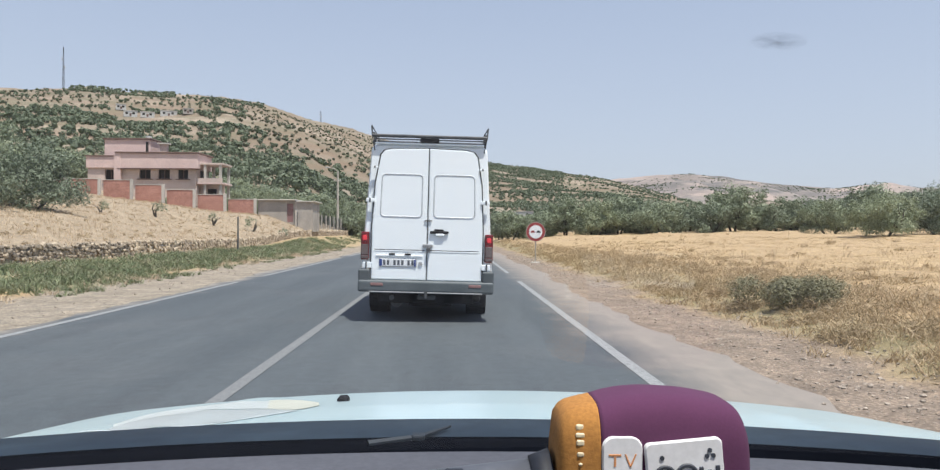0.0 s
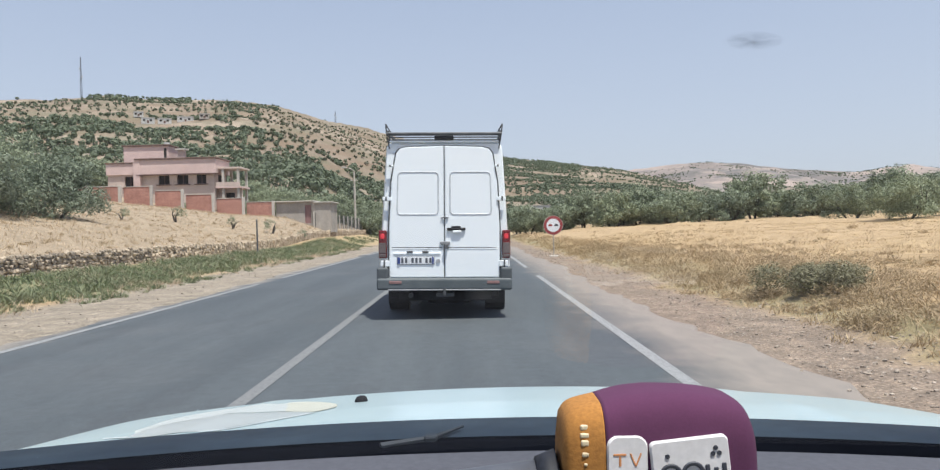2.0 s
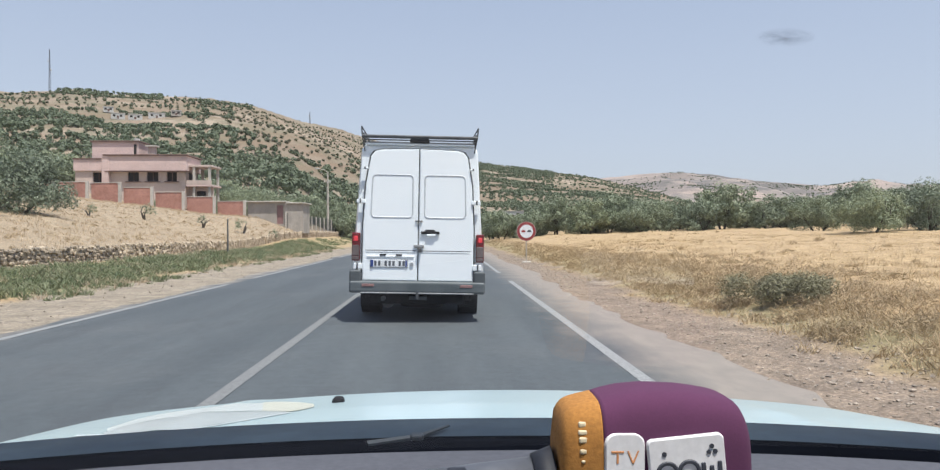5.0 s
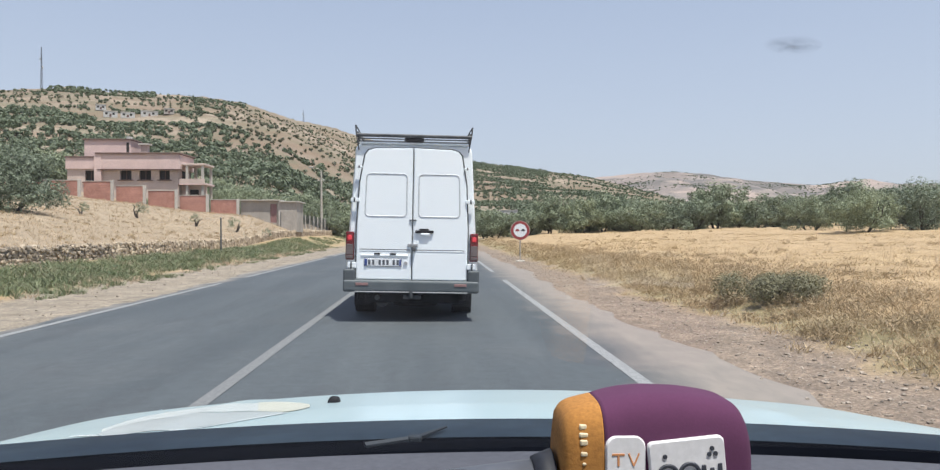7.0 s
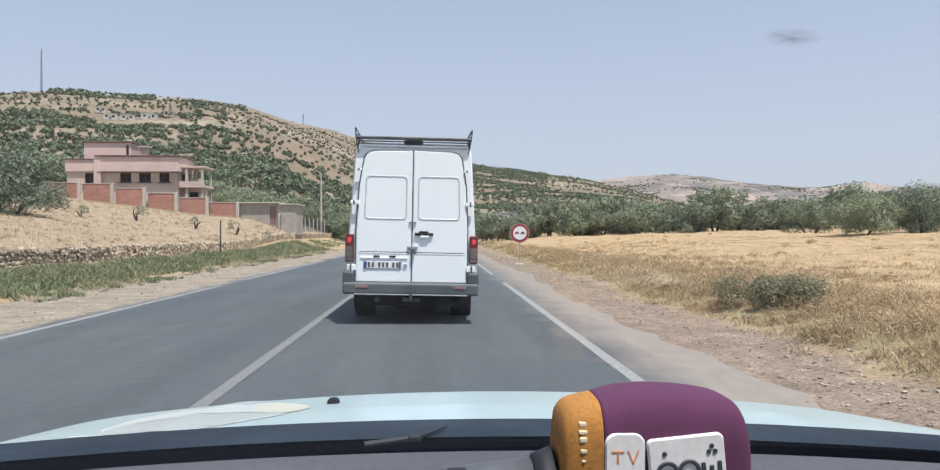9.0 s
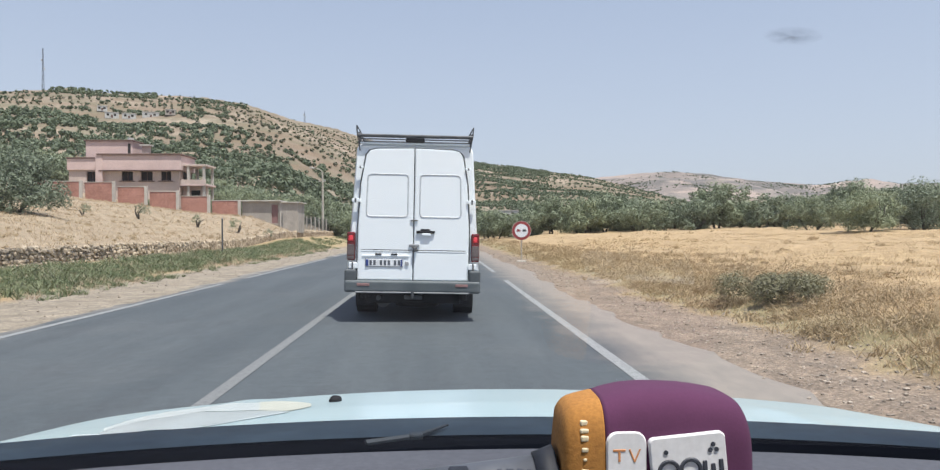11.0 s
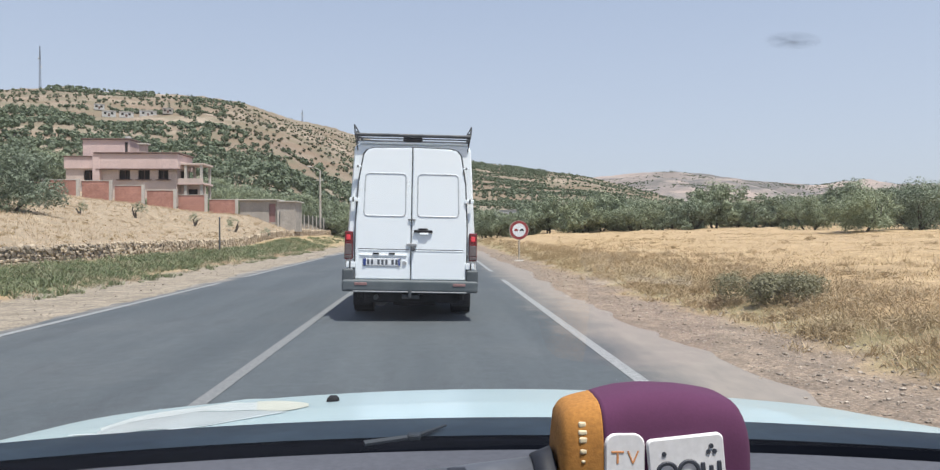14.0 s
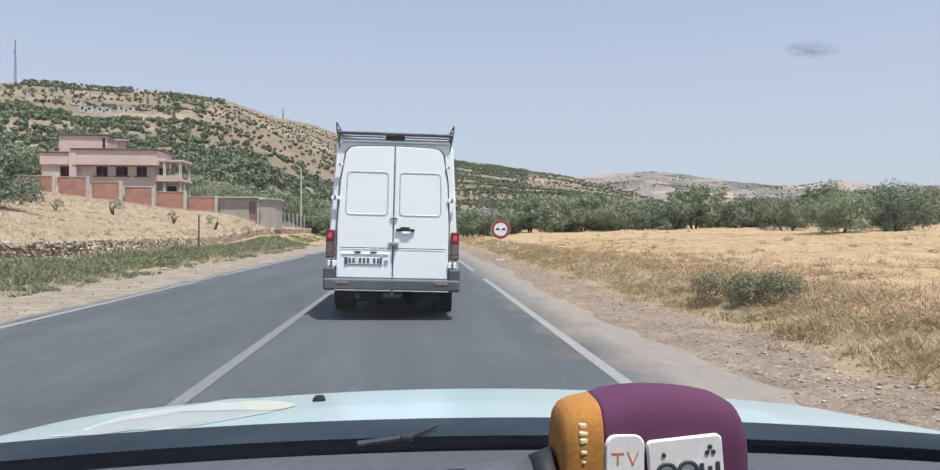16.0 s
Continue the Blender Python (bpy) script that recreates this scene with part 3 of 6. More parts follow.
def build_van(x, y, lean):
    van = new("delivery_van")
    van.matrix_world = pose(x, y, 0.083, 0, lean, 0)
    tagged(van, "white high-roof delivery van with closed rear doors on the road", "van")
    # body: rear face at y = 0, nose ahead
    body = part("body", loft([
        van_ring(0.03, 1.88, 1.67, 0.50, 2.50, 0.10), van_ring(0.09, 1.94, 1.71, 0.46, 2.55, 0.13),
        van_ring(2.0, 1.95, 1.70, 0.44, 2.60, 0.14), van_ring(4.3, 1.95, 1.68, 0.44, 2.56, 0.14),
        van_ring(4.75, 1.94, 1.55, 0.44, 2.36, 0.14), van_ring(5.55, 1.92, 1.50, 0.44, 1.42, 0.12),
        van_ring(6.1, 1.86, 1.50, 0.44, 1.12, 0.14), van_ring(6.3, 1.70, 1.45, 0.46, 0.95, 0.12)]), M_paint, van)
    smooth_faces(body)
    bev = body.modifiers.new("edge", "EDGE_SPLIT")
    bev.split_angle = radians(40)
    # doors: slabs proud of the rear face, narrower to the head, with a pressed panel
    for s in (-1, 1):
        bm = bmesh.new()
        out = []
        lo, hi = 0.006, 0.80
        for px, pz in ((lo, 0.55), (hi + 0.005, 0.55), (hi + 0.005, 1.3), (hi - 0.03, 1.95), (hi - 0.10, 2.36), (hi - 0.155, 2.43), (hi - 0.25, 2.455), (lo, 2.47)):
            out.append((s * px, pz))
        front = [bm.verts.new((px, -0.028, pz)) for px, pz in out]
        back = [bm.verts.new((px, 0.10, pz)) for px, pz in out]
        bm.faces.new(front if s < 0 else front[::-1])
        for i in range(len(out)):
            j = (i + 1) % len(out)
            bm.faces.new((front[i], front[j], back[j], back[i]))
        bmesh.ops.recalc_face_normals(bm, faces=bm.faces)
        bmesh.ops.bevel(bm, geom=[e for e in bm.edges if all(v.co.y < 0 for v in e.verts)], offset=0.012, segments=2, affect="EDGES")
        door = part("rear_door", bm, M_paint2, van)
        # raised frame round the blind window panel; its grey paints in the pressing's shade
        x0, x1 = (0.075, 0.70)
        frame_bm = bmesh.new()
        rings = []
        for inset, yy in ((0.0, -0.027), (0.006, -0.034), (0.016, -0.034), (0.024, -0.027)):
            ring = []
            for (cx, cz, a0) in ((x1 - 0.07, 1.53, -90), (x1 - 0.085, 2.03, 0), (x0 + 0.07, 2.03, 90), (x0 + 0.07, 1.53, 180)):
                for k in range(5):
                    a = radians(a0 + 90 * k / 4)
                    rad = 0.07 - inset
                    ring.append((s * (cx + rad * math.cos(a)), yy, cz + rad * math.sin(a)))
            rings.append([frame_bm.verts.new(p) for p in ring])
        for a, b in zip(rings, rings[1:]):
            for i in range(20):
                frame_bm.faces.new((a[i], a[(i + 1) % 20], b[(i + 1) % 20], b[i]))
        bmesh.ops.recalc_face_normals(frame_bm, faces=frame_bm.faces)
        part("pressed_panel", frame_bm, M_seam_shade, door)
        # crease across the door, with a dark strip above it as painted shade
        part("crease", box(s * 0.03 if s > 0 else -0.76, 0.76 if s > 0 else -0.03, -0.033, -0.026, 0.962, 0.978, 0.003), M_paint, door)
        part("crease_shade_strip", box(s * 0.03 if s > 0 else -0.76, 0.76 if s > 0 else -0.03, -0.031, -0.026, 0.981, 0.993), M_steel, door)
        # hinges at three heights
        for hz, hx in ((1.70, 0.835), (0.755, 0.865), (2.18, 0.775)):
            big = 0.085 if hz < 1 else 0.055 if hz < 2 else 0.028
            part("hinge", box(s * hx - 0.065 * (1 if hz < 2 else .6), s * hx + 0.065 * (1 if hz < 2 else .6), -0.05, -0.02, hz - big / 2, hz + big / 2, 0.008), M_paint2, door, "white painted hinge")
            part("hinge_pin", tube((s * (hx + 0.01), -0.058, hz - big * .6), (s * (hx + 0.01), -0.058, hz + big * .6), 0.012, sides=6), M_steel, door)
    part("door_seal", box(-0.006, 0.006, -0.022, 0.02, 0.55, 2.47), M_black, van)
    for s in (-1, 1):
        part("side_seal", loft([[(s * (xx + d), yy, zz) for xx, zz in ((0.808, 0.55), (0.808, 1.3), (0.775, 1.95), (0.705, 2.37), (0.65, 2.44), (0.55, 2.468), (0.0, 2.482))] for d, yy in ((0, -0.005), (0.016, -0.005), (0.016, 0.03), (0, 0.03))], False), M_steel, van)
    # handle, lock and hasp
    handle = part("door_handle", box(0.04, 0.31, -0.06, -0.026, 1.235, 1.275, 0.012), M_black, van, "black recessed door handle")
    part("handle_cup", box(0.10, 0.24, -0.045, -0.026, 1.275, 1.30, 0.008), M_black, handle)
    part("key_plate", box(0.12, 0.25, -0.064, -0.03, 1.200, 1.236, 0.008), M_paint2, handle, "white grip plate")
    lock = part("hasp_lock", box(-0.065, 0.085, -0.055, -0.026, 1.035, 1.078, 0.008), M_grey_steel, van, "steel hasp with a padlock")
    part("padlock", box(0.0, 0.055, -0.085, -0.04, 0.97, 1.035, 0.01), M_steel, lock)
    part("catch", box(-0.045, 0.06, -0.05, -0.026, 1.415, 1.43, 0.003), M_steel, van)
    # number plate with bars instead of characters
    plate = part("number_plate", box(-0.69, -0.15, -0.040, -0.026, 0.745, 0.855, 0.006), M_plate, van, "white number plate with dark bars")
    part("plate_band", box(-0.685, -0.645, -0.045, -0.038, 0.75, 0.85), M_blue, plate)
    for bx in (-0.632, -0.575, -0.482, -0.425, -0.368, -0.278, -0.221):
        part("plate_bar", box(bx, bx + 0.034, -0.043, -0.038, 0.763, 0.838, 0.004), M_plate_ink, plate)
    part("plate_band", box(-0.180, -0.155, -0.045, -0.038, 0.75, 0.85), M_blue, plate)
    part("plate_edge", box(-0.695, -0.145, -0.034, -0.026, 0.740, 0.860, 0.003), M_ink, plate)
    part("plate_lamp", box(-0.55, -0.46, -0.052, -0.026, 0.915, 0.935, 0.004), M_black, van)
    part("plate_lamp", box(-0.32, -0.23, -0.052, -0.026, 0.915, 0.935, 0.004), M_black, van)
    part("plate_ledge", box(-0.74, -0.06, -0.040, -0.026, 0.888, 0.912, 0.006), M_paint, van)
    part("round_badge", tube((-0.09, -0.042, 0.79), (-0.09, -0.026, 0.79), 0.03, sides=16), M_bright, van)
    # lamps
    for s in (-1, 1):
        lamp = part("tail_light", box(min(s * 0.845, s * 0.965), max(s * 0.845, s * 0.965), -0.02, 0.12, 0.83, 1.24, 0.018), M_red, van, "red and smoked tail light")
        part("brake_lens", box(min(s * 0.868, s * 0.942), max(s * 0.868, s * 0.942), -0.028, 0.0, 1.11, 1.20, 0.025, 3), M_brake, lamp, "glowing red brake lens")
        part("clear_lens", box(min(s * 0.852, s * 0.958), max(s * 0.852, s * 0.958), -0.026, 0.0, 0.90, 1.06, 0.01), M_smoke, lamp)
        part("lower_lens", box(min(s * 0.852, s * 0.958), max(s * 0.852, s * 0.958), -0.026, 0.0, 0.845, 0.895, 0.008), M_smoke, lamp)
        part("bumper_corner", box(min(s * 0.815, s * 0.985), max(s * 0.815, s * 0.985), -0.10, 0.35, 0.40, 0.70, 0.03, 3), M_grey_plastic, van)
        part("reflector", box(min(s * 0.62, s * 0.80), max(s * 0.62, s * 0.80), -0.128, -0.10, 0.465, 0.505, 0.006), M_faded_red, van, "faded red bumper reflector")
    bumper = part("rear_bumper", box(-0.985, 0.985, -0.12, 0.10, 0.37, 0.545, 0.035, 3), M_bumper, van, "worn grey plastic rear bumper")
    part("bumper_lip", box(-0.82, 0.82, -0.130, 0.0, 0.365, 0.385, 0.008), M_grey_steel, bumper, "paler worn lower lip")
    part("tow_hitch", add_tube(box(-0.12, 0.14, -0.04, 0.3, 0.27, 0.33, 0.01), (0.0, -0.12, 0.30), (0.0, -0.12, 0.40), 0.025), M_steel, van)
    part("exhaust", tube((-0.5, 0.0, 0.28), (-0.5, 0.9, 0.30), 0.035, sides=12), M_steel, van)
    part("underbody", box(-0.80, 0.80, 0.12, 5.9, 0.24, 0.50, 0.03), M_black, van)
    # added black panel that fills the shade below the bumper
    part("underside_shade_panel", box(-0.70, 0.70, 0.10, 0.16, 0.20, 0.42, 0.02), M_black, van)
    part("spare_wheel", add_tube(tube((0.05, 0.62, 0.13), (0.05, 0.62, 0.33), 0.33, sides=28), (0.05, 0.62, 0.115), (0.05, 0.62, 0.13), 0.17, sides=20), M_black, van)
    part("silencer", tube((-0.45, 0.30, 0.22), (-0.45, 1.0, 0.22), 0.10, sides=14), M_steel, van)
    # wheels
    for wy in (1.35, 5.2):
        for s in (-1, 1):
            wheel = part("wheel", tube((s * 0.62, wy, 0.28), (s * 0.93, wy, 0.28), 0.345, sides=28), M_black, van)
            part("rim", tube((s * 0.90, wy, 0.28), (s * 0.935, wy, 0.28), 0.20, sides=20), M_bright, wheel)
            part("mudflap", box(s * 0.775 - 0.15, s * 0.775 + 0.15, wy - 0.42, wy - 0.40, 0.08, 0.5), M_black, van)
    part("axle", tube((-0.7, 1.35, 0.28), (0.7, 1.35, 0.28), 0.06), M_black, van)
    # cab glass and mirrors
    part("windscreen", loft([[(-0.72, 4.80, 2.28), (0.72, 4.80, 2.28), (0.72, 4.86, 2.29), (-0.72, 4.86, 2.29)], [(-0.80, 5.50, 1.46), (0.80, 5.50, 1.46), (0.80, 5.58, 1.47), (-0.80, 5.58, 1.47)]]), M_glass_dark, van)
    for s in (-1, 1):
        mirror = part("wing_mirror", box(min(s * 0.98, s * 1.15), max(s * 0.98, s * 1.15), 4.95, 5.05, 1.35, 1.68, 0.03), M_black, van)
        part("mirror_arm", tube((s * 0.90, 5.0, 1.40), (s * 1.05, 5.0, 1.42), 0.02), M_black, mirror)
        part("cab_window", loft([[(s * 0.925, 4.45, 1.45), (s * 0.925, 5.15, 1.45), (s * 0.80, 4.85, 2.15), (s * 0.80, 4.45, 2.15)], [(s * 0.965, 4.45, 1.45), (s * 0.965, 5.15, 1.45), (s * 0.85, 4.85, 2.15), (s * 0.85, 4.45, 2.15)]]), M_glass_dark, van)
    part("roof_lamp", box(-0.14, 0.14, -0.035, 0.05, 2.56, 2.62, 0.015), M_black, van, "dark third brake light at the roof edge")
    part("rain_gutter", box(-0.80, 0.80, -0.01, 0.06, 2.525, 2.55, 0.01), M_paint2, van)
    return van


van = build_van(-0.39, 10.8, 1.3)


def build_rack(x, y, lean):
    rack = new("roof_rack")
    rack.matrix_world = pose(x, y, 0.072, 0, lean, 0)
    tagged(rack, "dark steel roof rack bolted on the white van's roof", "roof rack")
    part("rear_roller", tube((-0.84, -0.03, 2.66), (0.84, -0.03, 2.66), 0.020, sides=10), M_steel, rack)
    part("front_rail", tube((-0.84, 3.4, 2.68), (0.84, 3.4, 2.68), 0.02), M_steel, rack)
    for yy in (0.10, 0.75, 1.4, 2.05, 2.7):
        part("crossbar", box(-0.84, 0.84, yy - 0.02, yy + 0.02, 2.645, 2.675, 0.006), M_steel, rack)
    for s in (-1, 1):
        part("side_rail", tube((s * 0.82, -0.02, 2.69), (s * 0.82, 3.4, 2.70), 0.018), M_steel, rack)
        part("upright", add_tube(tube((s * 0.835, -0.02, 2.64), (s * 0.85, -0.02, 2.80), 0.011, sides=6), (s * 0.85, -0.02, 2.80), (s * 0.775, 0.10, 2.67), 0.009, sides=6), M_steel, rack)
        part("end_stay", tube((s * 0.838, -0.02, 2.66), (s * 0.80, 0.02, 2.44), 0.009, sides=6), M_steel, rack)
        for yy in (0.12, 1.4, 2.9):
            part("foot", tube((s * 0.80, yy, 2.50), (s * 0.82, yy, 2.68), 0.016, sides=6), M_steel, rack)
        part("lower_rail", tube((s * 0.81, 0.0, 2.62), (s * 0.81, 3.3, 2.63), 0.012, sides=6), M_steel, rack)
    part("deflector", box(-0.80, 0.80, 0.0, 0.05, 2.605, 2.62), M_steel, rack)
    return rack


build_rack(-0.39, 10.8, 1.3)


# ---- the car that carries the camera ----
CAR_X = 0.07


def hood_z(x, y):
    return 1.000 - 0.155 * (y - 1.0) - 0.35 * max(0, y - 1.55) ** 2 - 1.2 * max(0, y - 1.95) ** 2 - 0.045 * max(0, 1.23 - y) - 0.058 * x * x - 0.5 * max(0, abs(x) - 0.70) ** 2


def hood_at(x, y):
    """The bonnet's height; its rows are bent back towards the sides."""
    c = 0.2 * x * x / 1.4
    return hood_z(x, (y + 2.35 * c) / (1 + c)) + 0.003 * math.exp(-((abs(x) - 0.48) / 0.03) ** 2)


def build_car():
    car = empty("car", CAR_X, 0, 0.09)
    tagged(car, "pale blue car with pale reflections painted on its bonnet", "car")
    bm = bmesh.new()
    xs, ys = np.linspace(-0.88, 0.88, 133), np.linspace(0.93, 2.35, 72)
    rows = [[bm.verts.new((x, y - 0.2 * x * x * (2.35 - y) / 1.4, hood_z(x, y) + 0.003 * math.exp(-((abs(x) - 0.48) / 0.03) ** 2))) for x in xs] for y in ys]
    for a, b in zip(rows, rows[1:]):
        for i in range(len(xs) - 1):
            bm.faces.new((a[i], a[i + 1], b[i + 1], b[i]))
    hood = smooth_faces(part("bonnet", bm, M_hood, car, "pale blue bonnet, glossy in the sun"))
    hood.modifiers.new("sheet", "SOLIDIFY").thickness = 0.012
    # reflections painted on the driver's side of the bonnet: a pale band with a cream end, a grey wedge and white lines
    def rounded(line):
        for _ in range(2):
            cut = [line[0]]
            for (ax, ay), (bx, by) in zip(line, line[1:]):
                cut += [(ax * 0.75 + bx * 0.25, ay * 0.75 + by * 0.25), (ax * 0.25 + bx * 0.75, ay * 0.25 + by * 0.75)]
            line = cut + [line[-1]]
        return line

    def decal(upper, lower, material, label, lift):
        upper, lower = rounded(upper), rounded(lower)
        bm = bmesh.new()
        rows = []
        for k in range(4 * (len(upper) - 1) + 1):
            i, t = min(k // 4, len(upper) - 2), k / 4 - min(k // 4, len(upper) - 2)
            u = [upper[i][c] + (upper[i + 1][c] - upper[i][c]) * t for c in (0, 1)]
            v = [lower[i][c] + (lower[i + 1][c] - lower[i][c]) * t for c in (0, 1)]
            rows.append([])
            for q in range(7):
                px, py = u[0] + (v[0] - u[0]) * q / 6, u[1] + (v[1] - u[1]) * q / 6
                rows[-1].append(bm.verts.new((px, py, hood_at(px, py) + lift)))
        for a, b in zip(rows, rows[1:]):
            for q in range(6):
                bm.faces.new((a[q], b[q], b[q + 1], a[q + 1]))
        bmesh.ops.recalc_face_normals(bm, faces=bm.faces)
        return smooth_faces(part("decal", bm, material, hood, label))

    def ribbon(line, half):
        out = []
        for k, (px, py) in enumerate(line):
            a, b = line[max(0, k - 1)], line[min(len(line) - 1, k + 1)]
            nx, ny = b[1] - a[1], a[0] - b[0]
            n = math.hypot(nx, ny)
            out.append(((px + half * nx / n, py + half * ny / n), (px - half * nx / n, py - half * ny / n)))
        return [p[0] for p in out], [p[1] for p in out]

    decal([(-0.595, 1.179), (-0.621, 1.40), (-0.543, 1.482), (-0.462, 1.476), (-0.400, 1.470)],
          [(-0.576, 1.136), (-0.566, 1.278), (-0.48, 1.302), (-0.408, 1.289), (-0.346, 1.237)], M_pale_reflection, "off-white reflection band painted on the bonnet", 0.0006)
    decal([(-0.576, 1.122), (-0.562, 1.268), (-0.477, 1.293), (-0.385, 1.266), (-0.318, 1.201)],
          [(-0.555, 1.089), (-0.457, 1.068), (-0.43, 1.088), (-0.369, 1.138), (-0.316, 1.191)], M_grey_reflection, "grey reflection wedge painted on the bonnet", 0.0008)
    decal([(-0.425, 1.482), (-0.389, 1.472), (-0.34, 1.413), (-0.300, 1.336)],
          [(-0.372, 1.255), (-0.330, 1.205), (-0.300, 1.206), (-0.287, 1.269)], M_cream_reflection, "cream end of the painted reflection on the bonnet", 0.0011)
    decal(*ribbon([(-0.452, 1.070), (-0.412, 1.085), (-0.378, 1.119), (-0.343, 1.155), (-0.310, 1.190)], 0.0035), M_white_highlight, "white line on the bonnet", 0.0014)
    decal(*ribbon([(-0.615, 1.119), (-0.591, 1.111), (-0.561, 1.096)], 0.004), M_white_highlight, "white line on the bonnet", 0.0014)
    # washer jet
    jet = part("washer_jet", box(-0.271, -0.249, 1.35, 1.38, 0.925, 0.948, 0.008, 3), M_black, car, "small black washer jet")
    # band below the windscreen and the dashboard
    xs = np.linspace(-0.80, 0.80, 41)
    for lab, name, m, prof in (("dark grey cowl below the windscreen", "windscreen_cowl", M_outer_cowl, ((0.86, 0.965), (0.80, 1.050), (0.755, 1.064), (0.70, 1.066), (0.675, 1.0655))),
                               ("black strip at the foot of the windscreen", "windscreen_strip", M_cowl, ((0.676, 1.05), (0.674, 1.068), (0.65, 1.069), (0.60, 1.062)))):
        bm = bmesh.new()
        rows = [[bm.verts.new((x, y - 0.20 * x * x, z - 0.005 - 0.010 * x - 0.046 * x * x)) for x in xs] for y, z in prof]
        for a, b in zip(rows, rows[1:]):
            for i in range(len(xs) - 1):
                bm.faces.new((a[i + 1], a[i], b[i], b[i + 1]))
        smooth_faces(part(name, bm, m, car, lab))
    bm = bmesh.new()
    prof = ((0.605, 1.050), (0.60, 1.074), (0.585, 1.081), (0.50, 1.084), (0.36, 1.084), (0.22, 1.078), (0.16, 1.05), (0.14, 0.9), (0.2, 0.6))
    rows = [[bm.verts.new((x, y - 0.20 * x * x * (y > 0.3), z - 0.005 - 0.010 * x - 0.053 * x * x)) for x in xs] for y, z in prof]
    for a, b in zip(rows, rows[1:]):
        for i in range(len(xs) - 1):
            bm.faces.new((a[i + 1], a[i], b[i], b[i + 1]))
    smooth_faces(part("dashboard", bm, M_dash, car, "grey grained plastic dashboard"))
    # wiper at rest
    wiper = part("wiper", add_tube(tube((-0.133, 0.646, 1.064), (-0.090, 0.664, 1.065), 0.0042, 0.0032, 6), (-0.090, 0.664, 1.065), (-0.061, 0.704, 1.065), 0.0032, 0.0012, 6), M_wiper, car, "dark wiper at rest")
    part("wiper_joint", box(-0.096, -0.084, 0.658, 0.670, 1.062, 1.069, 0.002), M_wiper, wiper)
    # windscreen: curved pane
    bm = bmesh.new()
    xs2 = np.linspace(-0.72, 0.72, 25)
    rows = [[bm.verts.new((x * (1 - 0.1 * t), 0.613 - 0.613 * t - 0.16 * x * x * (1 - t), 1.065 - 0.08 * x * x * (1 - t) + 0.354 * t)) for x in xs2] for t in np.linspace(0, 1, 12)]
    for a, b in zip(rows, rows[1:]):
        for i in range(len(xs2) - 1):
            bm.faces.new((a[i], a[i + 1], b[i + 1], b[i]))
    screen = smooth_faces(part("windscreen", bm, M_screen, car, "dusty windscreen"))
    screen.visible_shadow = False
    bm = bmesh.new()
    bmesh.ops.create_circle(bm, cap_ends=True, segments=32, radius=1.0)
    smear = part("smear", bm, smear_material(), screen, "faint grey smear on the glass")
    smear.matrix_basis = pose(0.098 - CAR_X, 0.198, 1.3024, 105, 6, -25) @ Matrix.Diagonal((0.0080, 0.00272, 0.008, 1))
    smear.visible_shadow = False
    # outer shell, out of the picture: wings, doors, roof, pillars, wheels
    for s in (-1, 1):
        wing = part("wing", loft([[(s * x, y, z) for x, z in ((0.86, 0.25), (0.93, 0.30), (0.93, 0.70), (0.885, hood_z(0.86, min(y, 2.3)) - 0.03), (0.85, hood_z(0.86, min(y, 2.3)) - 0.05))] for y in (0.8, 1.2, 1.6, 2.0, 2.34)]), M_hood, car)
        part("front_wheel", tube((s * 0.70, 1.65, 0.26), (s * 0.90, 1.65, 0.26), 0.34, sides=24), M_black, car)
        part("rear_wheel", tube((s * 0.70, -0.95, 0.26), (s * 0.90, -0.95, 0.26), 0.34, sides=24), M_black, car)
        part("side", box(min(s * 0.86, s * 0.92), max(s * 0.86, s * 0.92), -1.8, 0.8, 0.25, 0.95, 0.02), M_hood, car)
        part("windscreen_pillar", tube((s * 0.84, 0.72, 0.98), (s * 0.64, -0.05, 1.47), 0.035), M_hood, car)
        part("rear_pillar", tube((s * 0.84, -1.7, 0.95), (s * 0.64, -1.2, 1.47), 0.05), M_hood, car)
    part("roof", box(-0.67, 0.67, -1.25, 0.0, 1.44, 1.49, 0.02), M_hood, car)
    part("boot_lid", loft([[(-0.85, -1.55, 0.90), (0.85, -1.55, 0.90), (0.85, -1.55, 0.98), (-0.85, -1.55, 0.98)], [(-0.85, -1.84, 0.88), (0.85, -1.84, 0.88), (0.85, -1.84, 0.95), (-0.85, -1.84, 0.95)]]), M_hood, car)
    for s in (-1, 1):
        part("door_pillar", tube((s * 0.88, -0.45, 0.93), (s * 0.66, -0.45, 1.47), 0.03), M_black, car)
        part("roof_rail", tube((s * 0.66, -1.22, 1.46), (s * 0.66, 0.0, 1.46), 0.025), M_hood, car)
    part("tail", box(-0.86, 0.86, -1.86, -1.8, 0.25, 0.95, 0.02), M_hood, car)
    part("nose", box(-0.86, 0.86, 2.30, 2.40, 0.25, 0.62, 0.03), M_hood, car)
    part("floor_pan", box(-0.86, 0.86, -1.8, 2.3, 0.20, 0.25), M_black, car)
    return car


car = build_car()


